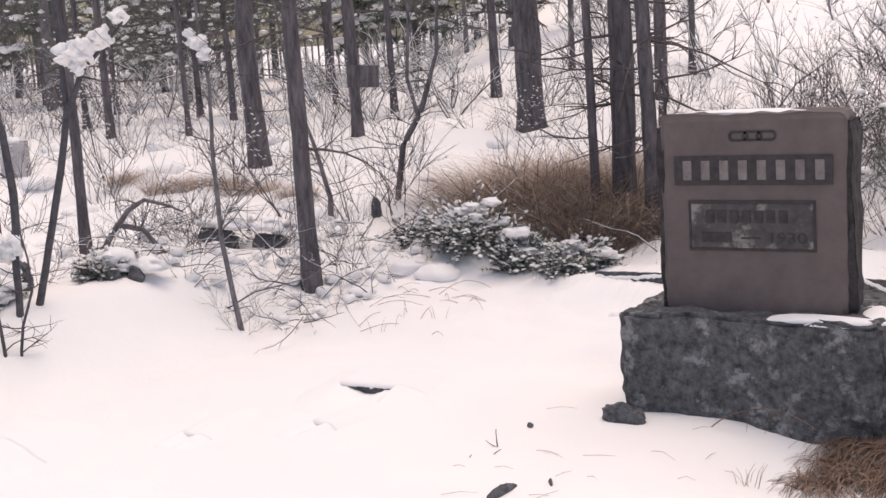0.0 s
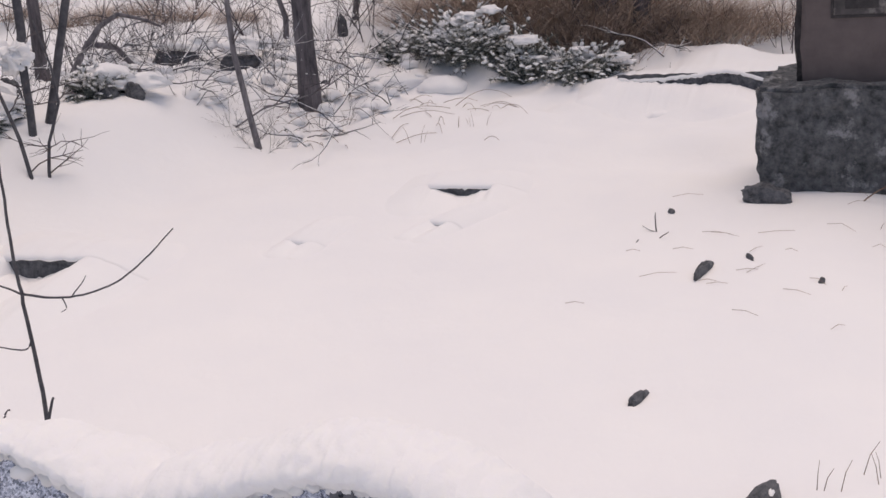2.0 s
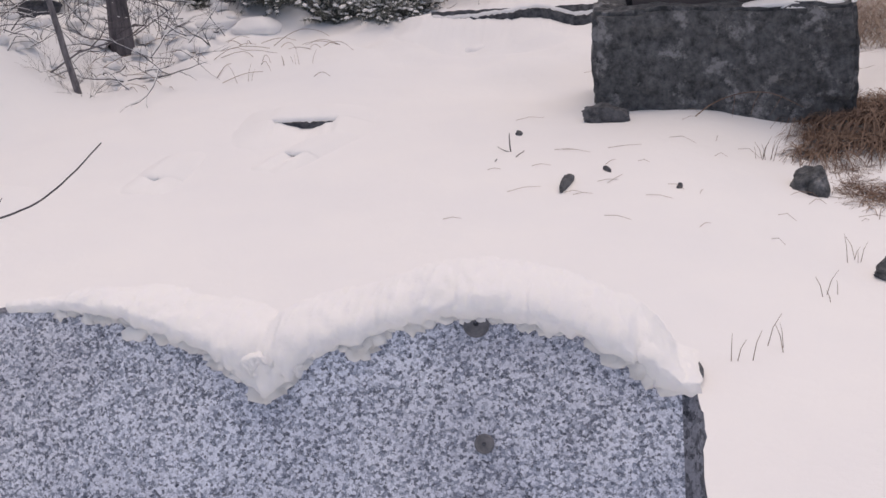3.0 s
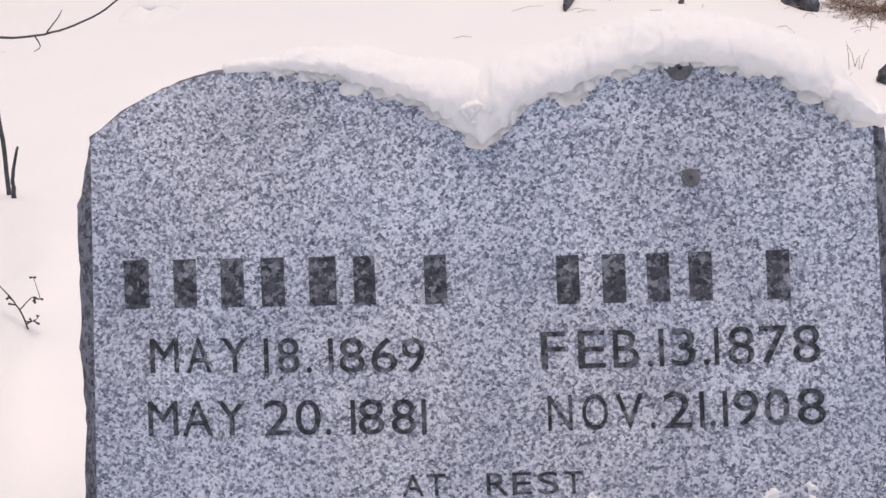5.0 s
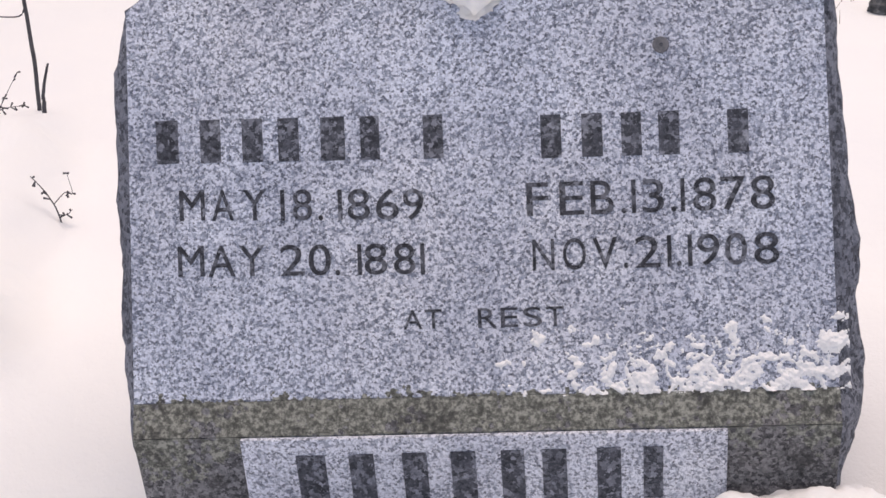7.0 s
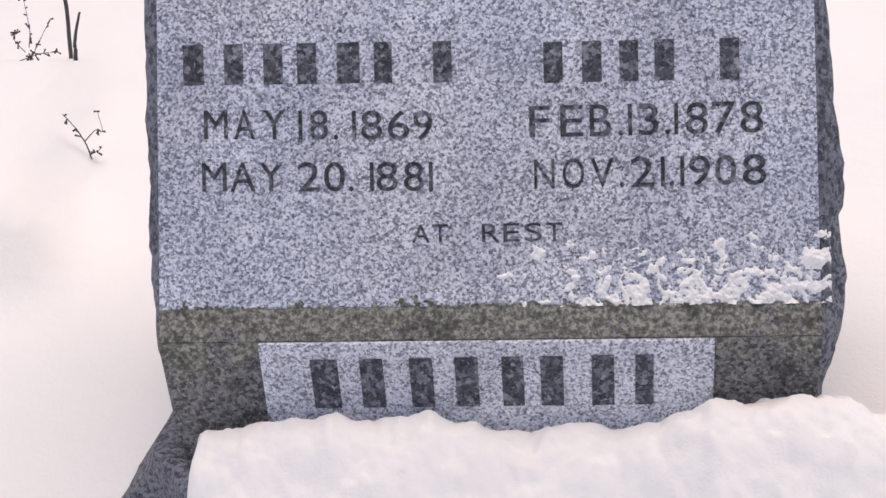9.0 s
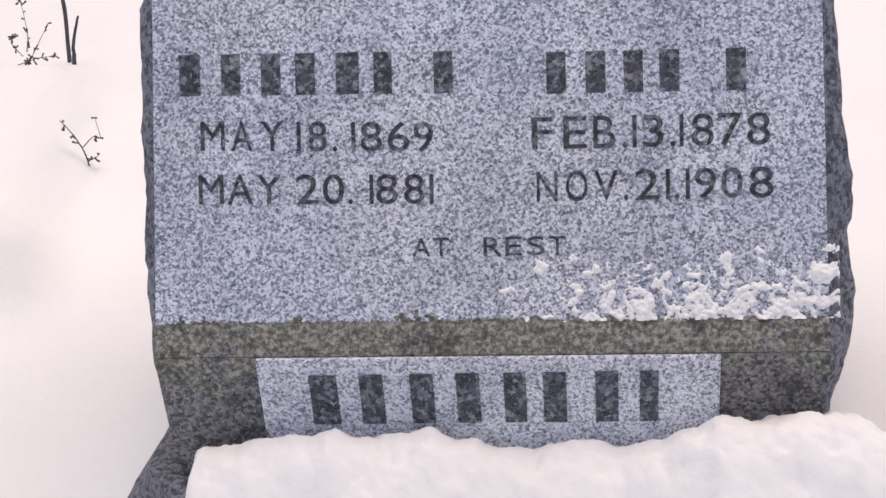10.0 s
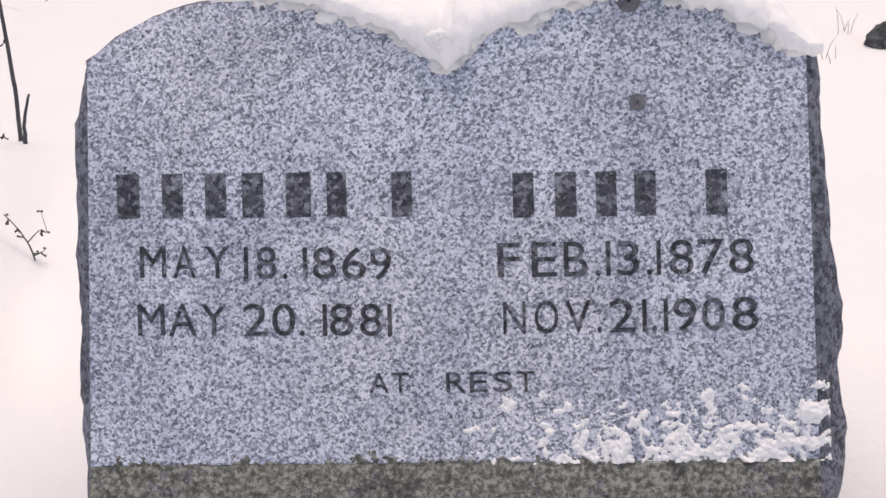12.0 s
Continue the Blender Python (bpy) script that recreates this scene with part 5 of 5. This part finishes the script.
# ---- young twig plant, weeds and straw in front ----
def stems(name, lines, label, category, material=TWIG_BLUE, buds=0):
    """A small plant of a few bent stems; each line gives its places and thickness."""
    base = Vector(lines[0][0][0])
    t = thing(name, *base, label=label, category=category)
    rng = random.Random(len(lines) + int(abs(base.x) * 100))
    for pts, r in lines:
        v, f = [], []
        p = [Vector(q) - base for q in pts]
        fine = []
        for i in range(len(p) - 1):
            a, b, c, d = p[max(0, i - 1)], p[i], p[i + 1], p[min(len(p) - 1, i + 2)]
            for k in range(5):
                s = k / 5
                fine.append(0.5 * ((2 * b) + (c - a) * s + (2 * a - 5 * b + 4 * c - d) * s * s + (3 * b - a - 3 * c + d) * s ** 3) + lumpy(b + (c - b) * s, 60, r * 0.5))
        fine.append(p[-1])
        tube_into(v, f, fine, [r * (1 - 0.6 * k / (len(fine) - 1)) for k in range(len(fine))], 6)
        for _ in range(buds):
            q = rng.choice(fine[len(fine) // 3:])
            b = len(v)
            tube_into(v, f, [q, q + Vector((rng.gauss(0, 0.006), rng.gauss(0, 0.006), rng.gauss(0, 0.006)))], [0.0010, 0.0022], 5)
        o = new("stem", raw("stem", v, f, material, True))
        o.parent = t
    return t


stems("young_shrub", [
    ([(-1.048, 1.425, -0.05), (-1.028, 1.41, 0.021), (-1.005, 1.382, 0.139), (-0.988, 1.353, 0.261), (-0.972, 1.325, 0.365), (-0.955, 1.297, 0.467), (-0.929, 1.268, 0.591), (-0.907, 1.24, 0.687)], 0.0055),
    ([(-0.972, 1.325, 0.365), (-0.898, 1.316, 0.363), (-0.818, 1.307, 0.374), (-0.734, 1.298, 0.404), (-0.66, 1.289, 0.453), (-0.585, 1.28, 0.516)], 0.0028),
    ([(-0.843, 1.31, 0.371), (-0.817, 1.31, 0.398), (-0.806, 1.31, 0.412)], 0.0015),
    ([(-0.867, 1.31, 0.365), (-0.861, 1.31, 0.345), (-0.875, 1.31, 0.336)], 0.0015),
    ([(-0.972, 1.325, 0.365), (-0.996, 1.32, 0.376), (-1.036, 1.315, 0.39), (-1.084, 1.31, 0.402)], 0.0024),
    ([(-0.987, 1.353, 0.261), (-1.004, 1.349, 0.238), (-1.061, 1.344, 0.243), (-1.125, 1.34, 0.25)], 0.0022)], "young bare blue-grey shrub stem with thin side twigs", "shrub")
stems("dead_stick", [([(-1.005, 1.37, -0.04), (-1.003, 1.37, 0.03), (-0.992, 1.37, 0.075), (-0.972, 1.37, 0.128)], 0.0060)], "short dead stick standing in snow", "stick", TWIG_BLUE)
stems("seed_weed", [
    ([(-1.10, 1.25, -0.01), (-1.06, 1.25, 0.05), (-1.03, 1.25, 0.095), (-0.99, 1.25, 0.15)], 0.0013),
    ([(-1.05, 1.25, 0.09), (-1.04, 1.25, 0.13), (-1.04, 1.25, 0.2)], 0.0012),
    ([(-1.08, 1.25, 0.06), (-1.03, 1.25, 0.075), (-0.99, 1.25, 0.078)], 0.0012),
    ([(-1.06, 1.25, 0.08), (-1.08, 1.25, 0.11), (-1.07, 1.25, 0.125)], 0.0010)], "dry weed with tiny seed heads leaning over snow", "weed", TWIG_BLUE, 14)
stems("seed_weed", [
    ([(-0.772, 0.80, -0.01), (-0.775, 0.8, 0.035), (-0.79, 0.8, 0.075), (-0.81, 0.8, 0.105)], 0.0018),
    ([(-0.78, 0.8, 0.05), (-0.755, 0.8, 0.072), (-0.742, 0.8, 0.07), (-0.745, 0.8, 0.108)], 0.0011),
    ([(-0.775, 0.8, 0.03), (-0.76, 0.8, 0.03), (-0.748, 0.8, 0.04)], 0.0011)], "tiny dry twig with buds sticking out of snow", "weed", TWIG_BLUE, 6)
for x, y, h, s in ((-0.02, 3.05, 0.09, 1), (-0.06, 2.93, 0.04, 2), (-0.09, 2.95, 0.03, 3), (0.0, 2.98, 0.05, 4)):
    stems("weed_stalk", [([(x, y, -0.02), (x - 0.01, y, h * 0.5), (x - 0.02 + 0.01 * s, y, h)], 0.003), ([(x, y, h * 0.3), (x - 0.03, y, h * 0.4), (x - 0.05, y, h * 0.55)], 0.0018)], "broken dark weed stalk in snow", "weed", TWIG)

rng = random.Random(12)
tuft_spots = [(0.75, 3.15, 9), (0.78, 1.95, 4), (0.62, 1.55, 3), (0.55, 1.45, 3), (-1.2, 4.25, 3), (-1.05, 4.45, 4), (0.9, 2.3, 5), (1.05, 2.1, 5), (0.95, 1.8, 4)]
for x, y, n in tuft_spots:
    t = thing("grass_tuft", x, y, ground_z(x, y), label="few dry grass blades standing in snow", category="grass", group="dry grass tufts")
    for k in range(n):
        v, f = [], []
        a = rng.uniform(0, 6.28)
        h = rng.uniform(0.03, 0.075)
        px, py = rng.gauss(0, 0.02), rng.gauss(0, 0.02)
        tube_into(v, f, [(px, py, -0.01), (px + 0.2 * h * math.cos(a), py + 0.2 * h * math.sin(a), h * 0.6), (px + 0.45 * h * math.cos(a), py + 0.45 * h * math.sin(a), h)], [0.0009, 0.0007, 0.0004], 4)
        o = new("blade", raw("blade", v, f, GRASS))
        o.parent = t
v, f = [], []
for k in range(80):
    x, y = rng.uniform(-0.25, 1.2), rng.uniform(2.2, 4.3)
    if rng.random() > 0.25 + 0.75 * smooth(-0.1, 0.4, x):
        continue
    a, ln = rng.gauss(0.1, 0.7), rng.uniform(0.03, 0.11)
    z = ground_z(x, y) + 0.004
    dx, dy = ln * math.cos(a), ln * math.sin(a)
    tube_into(v, f, [(x, y, z), (x + dx / 2, y + dy / 2, z + 0.004), (x + dx, y + dy, ground_z(x + dx, y + dy) + 0.002)], [0.0007, 0.0007, 0.0004], 3)
for k in range(46):
    x, y = rng.uniform(-2.0, -0.9), rng.uniform(4.2, 4.9)
    a, ln = rng.uniform(0, 6.28), rng.uniform(0.06, 0.28)
    z, dx, dy, up = ground_z(x, y), ln * math.cos(a), ln * math.sin(a), rng.uniform(0.05, 0.25)
    pts = [(x + dx * q / 8, y + dy * q / 8, z + up * ln * math.sin(q / 8 * rng.uniform(2.6, 3.0)) + 0.004) for q in range(9)]
    tube_into(v, f, pts, [0.0016 - 0.0001 * q for q in range(9)], 3)
tagged(new("straw_litter", raw("straw_litter", v, f, GRASS)), "scattered dry straws and twigs lying on snow", "straw", kind="stuff")
stems("arching_stalk", [([(0.52, 3.44, 0.0), (0.60, 3.43, 0.07), (0.70, 3.43, 0.105), (0.80, 3.43, 0.10), (0.90, 3.43, 0.05)], 0.0024),
                        ([(0.68, 3.43, 0.10), (0.675, 3.42, 0.06), (0.67, 3.42, 0.03)], 0.0012), ([(0.76, 3.43, 0.104), (0.74, 3.42, 0.07), (0.73, 3.42, 0.03)], 0.0012), ([(0.83, 3.43, 0.09), (0.81, 3.42, 0.06), (0.79, 3.42, 0.03)], 0.0012)], "pale dry stalk arching before the dark base stone", "weed", GRASS)


# ---- tangle of fallen twigs at the edge of the brush ----
rng = random.Random(91)
v, f, sv, sf = [], [], [], []
for k in range(250):
    if k % 4:
        x, y = rng.uniform(-3.3, -1.45), rng.uniform(4.15, 5.6)
    else:
        x, y = rng.uniform(-1.9, -0.35), rng.uniform(5.45, 6.2)
    a = rng.uniform(0, 6.28)
    start = (x, y, ground_z(x, y) + rng.uniform(-0.01, 0.10))
    way = (math.cos(a), math.sin(a), rng.uniform(-0.1, 0.9))
    b = len(v)
    twigs_into(v, f, rng, start, way, rng.uniform(0.10, 0.42), rng.uniform(0.0015, 0.0036), 1, 0.08, 0.3, 3, 2)
    if rng.random() < 0.45:
        off = len(sv)
        first = next(i for i in range(len(f) - 1, -1, -1) if i == 0 or min(f[i - 1]) < b)
        sv += [(p[0], p[1], p[2] + 0.006) for p in v[b:]]
        sf += [tuple(q - b + off for q in face) for face in f[first:] if min(face) >= b]
tagged(new("twig_tangle", raw("twig_tangle", v, f, TWIG_BLUE)), "tangle of dark fallen twigs half buried in snow", "twigs", kind="stuff")
tagged(new("twig_snow", raw("twig_snow", sv, sf, SNOW)), "snow lying along fallen twigs", "snow", kind="stuff")
bms = []
for k in range(170):
    x, y = rng.uniform(-3.3, -1.5), rng.uniform(4.25, 5.8)
    r = rng.uniform(0.012, 0.045)
    b = blob(r, rng.uniform(0, 90), 0.6, 0.6, 2)
    b.transform(Matrix.Translation((x, y, ground_z(x, y) + r * rng.uniform(-0.1, 0.9))))
    bms.append(b)
tagged(new("snow_clods", finish(join(bms), "snow_clods", SNOW, True)), "small clods of snow caught in the brush", "snow", kind="stuff")


# ---- the far side of the wood ----
def conifer(h, seed, label):
    rng = random.Random(seed)
    t = thing("conifer", 0, 0, -50, label=label, category="tree", group="far snow-dusted conifers")
    pts = [(0, 0, h * k / 8) for k in range(9)]
    o = new("trunk", trunk_mesh(rng, pts, [0.05 * (1 - 0.1 * k) for k in range(9)]))
    o.parent = t
    v, f, sv = [], [], []
    for _ in range(60):
        z = rng.uniform(0.12, 0.95) * h
        a = rng.uniform(0, 6.28)
        ln = (1.05 - z / h) * h * 0.30 * rng.uniform(0.7, 1.1)
        pts = bend(rng, (0, 0, z), (math.cos(a), math.sin(a), 0.1), ln, 7, 0.15, 0.1)
        for q in pts[1:]:
            tuft_into(v, f, rng, q, 20, 0.20, 1.0, (0, 0, 0), 0.010)
        for _ in range(3):
            b = blob(rng.uniform(0.05, 0.14), rng.uniform(0, 60), 0.5, 0.45, 1)
            b.transform(Matrix.Translation(pts[rng.randint(2, 7)] + Vector((0, 0, 0.07))))
            sv.append(b)
    o = new("crown", raw("crown", v, f, NEEDLE))
    o.parent = t
    tagged(part("snow_load", join(sv), SNOW, t, "", True), kind="stuff")
    return t


protos = [conifer(6.0, 61, "dark conifer dusted with snow"), conifer(4.0, 62, "young dark conifer dusted with snow")]
rng = random.Random(63)
for k in range(46):
    y = rng.uniform(13.5, 34)
    x = 1.8 - (y + 0.5) * rng.uniform(0.47, 1.35)
    if k > 34:
        y, x = rng.uniform(26, 44), rng.uniform(-14, 14)
    plant_copy(protos[k % 2], x, y, rng.uniform(0.8, 1.5), rng.uniform(0, 360), 0.05)
for p in protos:
    for o in (*p.children_recursive, p):
        bpy.data.objects.remove(o)
v, f = [], []
for k in range(20):
    y = rng.uniform(10, 40)
    x = 1.8 - (y + 0.5) * rng.uniform(-0.2, 1.3)
    if y < 18 and x > 1.8 - 0.42 * (y + 0.5) and rng.random() < 0.7:
        continue
    r, h, z = rng.uniform(0.02, 0.085), rng.uniform(4, 10), ground_z(x, y)
    tube_into(v, f, [(x, y, z - 0.1), (x + rng.gauss(0, 0.08), y, z + h / 2), (x + rng.gauss(0, 0.2), y, z + h)], [r, r * 0.8, r * 0.4], 7)
    for _ in range(7):
        a = rng.uniform(0, 6.28)
        twigs_into(v, f, rng, (x, y, z + rng.uniform(0.6, 3.5)), (math.cos(a), math.sin(a), 0.2), rng.uniform(0.4, 1.3), r * 0.16 + 0.003, 1, 0.02, 0.25, 3, 3)
tagged(new("far_woods", raw("far_woods", v, f, BARK_GREY)), "bare winter woods on the snowy rise", "woods", kind="stuff")
v, f = [], []
for k in range(170):
    y = rng.uniform(9.5, 24)
    x = 1.8 - (y + 0.5) * rng.uniform(-0.05, 1.3)
    z = ground_z(x, y)
    for _ in range(4):
        a = rng.uniform(0, 6.28)
        twigs_into(v, f, rng, (x, y, z - 0.05), (0.6 * math.cos(a), 0.6 * math.sin(a), 1), rng.uniform(0.4, 1.0), 0.008, 2, 0.02, 0.26, 3, 3)
cap = [(p[0] + 0.004, p[1], p[2] + 0.012) for p in v]
tagged(new("brush_snow", raw("brush_snow", cap, f, SNOW)), "snow clinging along far leafless brush", "snow", kind="stuff")
tagged(new("far_brush", raw("far_brush", v, f, TWIG)), "leafless brush scattered over the snowy rise", "brush", kind="stuff")


def far_fence(x0, y0, x1, y1):
    t = thing("iron_fence", x0, y0, 0, label="far dark picket fence across the snowy rise", category="fence")
    n = int(math.hypot(x1 - x0, y1 - y0) / 0.15)
    pickets = None
    for k in range(n):
        x, y = x0 + (x1 - x0) * k / n, y0 + (y1 - y0) * k / n
        if pickets is None:
            pickets = finish(box(-0.014, 0.014, -0.014, 0.014, -0.15, 0.85, 0.0), "picket", BARK_GREY)
        o = new("picket", pickets)
        o.parent = t
        o.location = (x - x0, y - y0, ground_z(x, y))
    for h in (0.2, 0.8):
        v, f = [], []
        tube_into(v, f, [(x0 + (x1 - x0) * k / 30 - x0, y0 + (y1 - y0) * k / 30 - y0, ground_z(x0 + (x1 - x0) * k / 30, y0 + (y1 - y0) * k / 30) + h) for k in range(31)], [0.014] * 31, 5)
        o = new("rail", raw("rail", v, f, BARK_GREY))
        o.parent = t


far_fence(-25.0, 21.0, -9.5, 24.0)
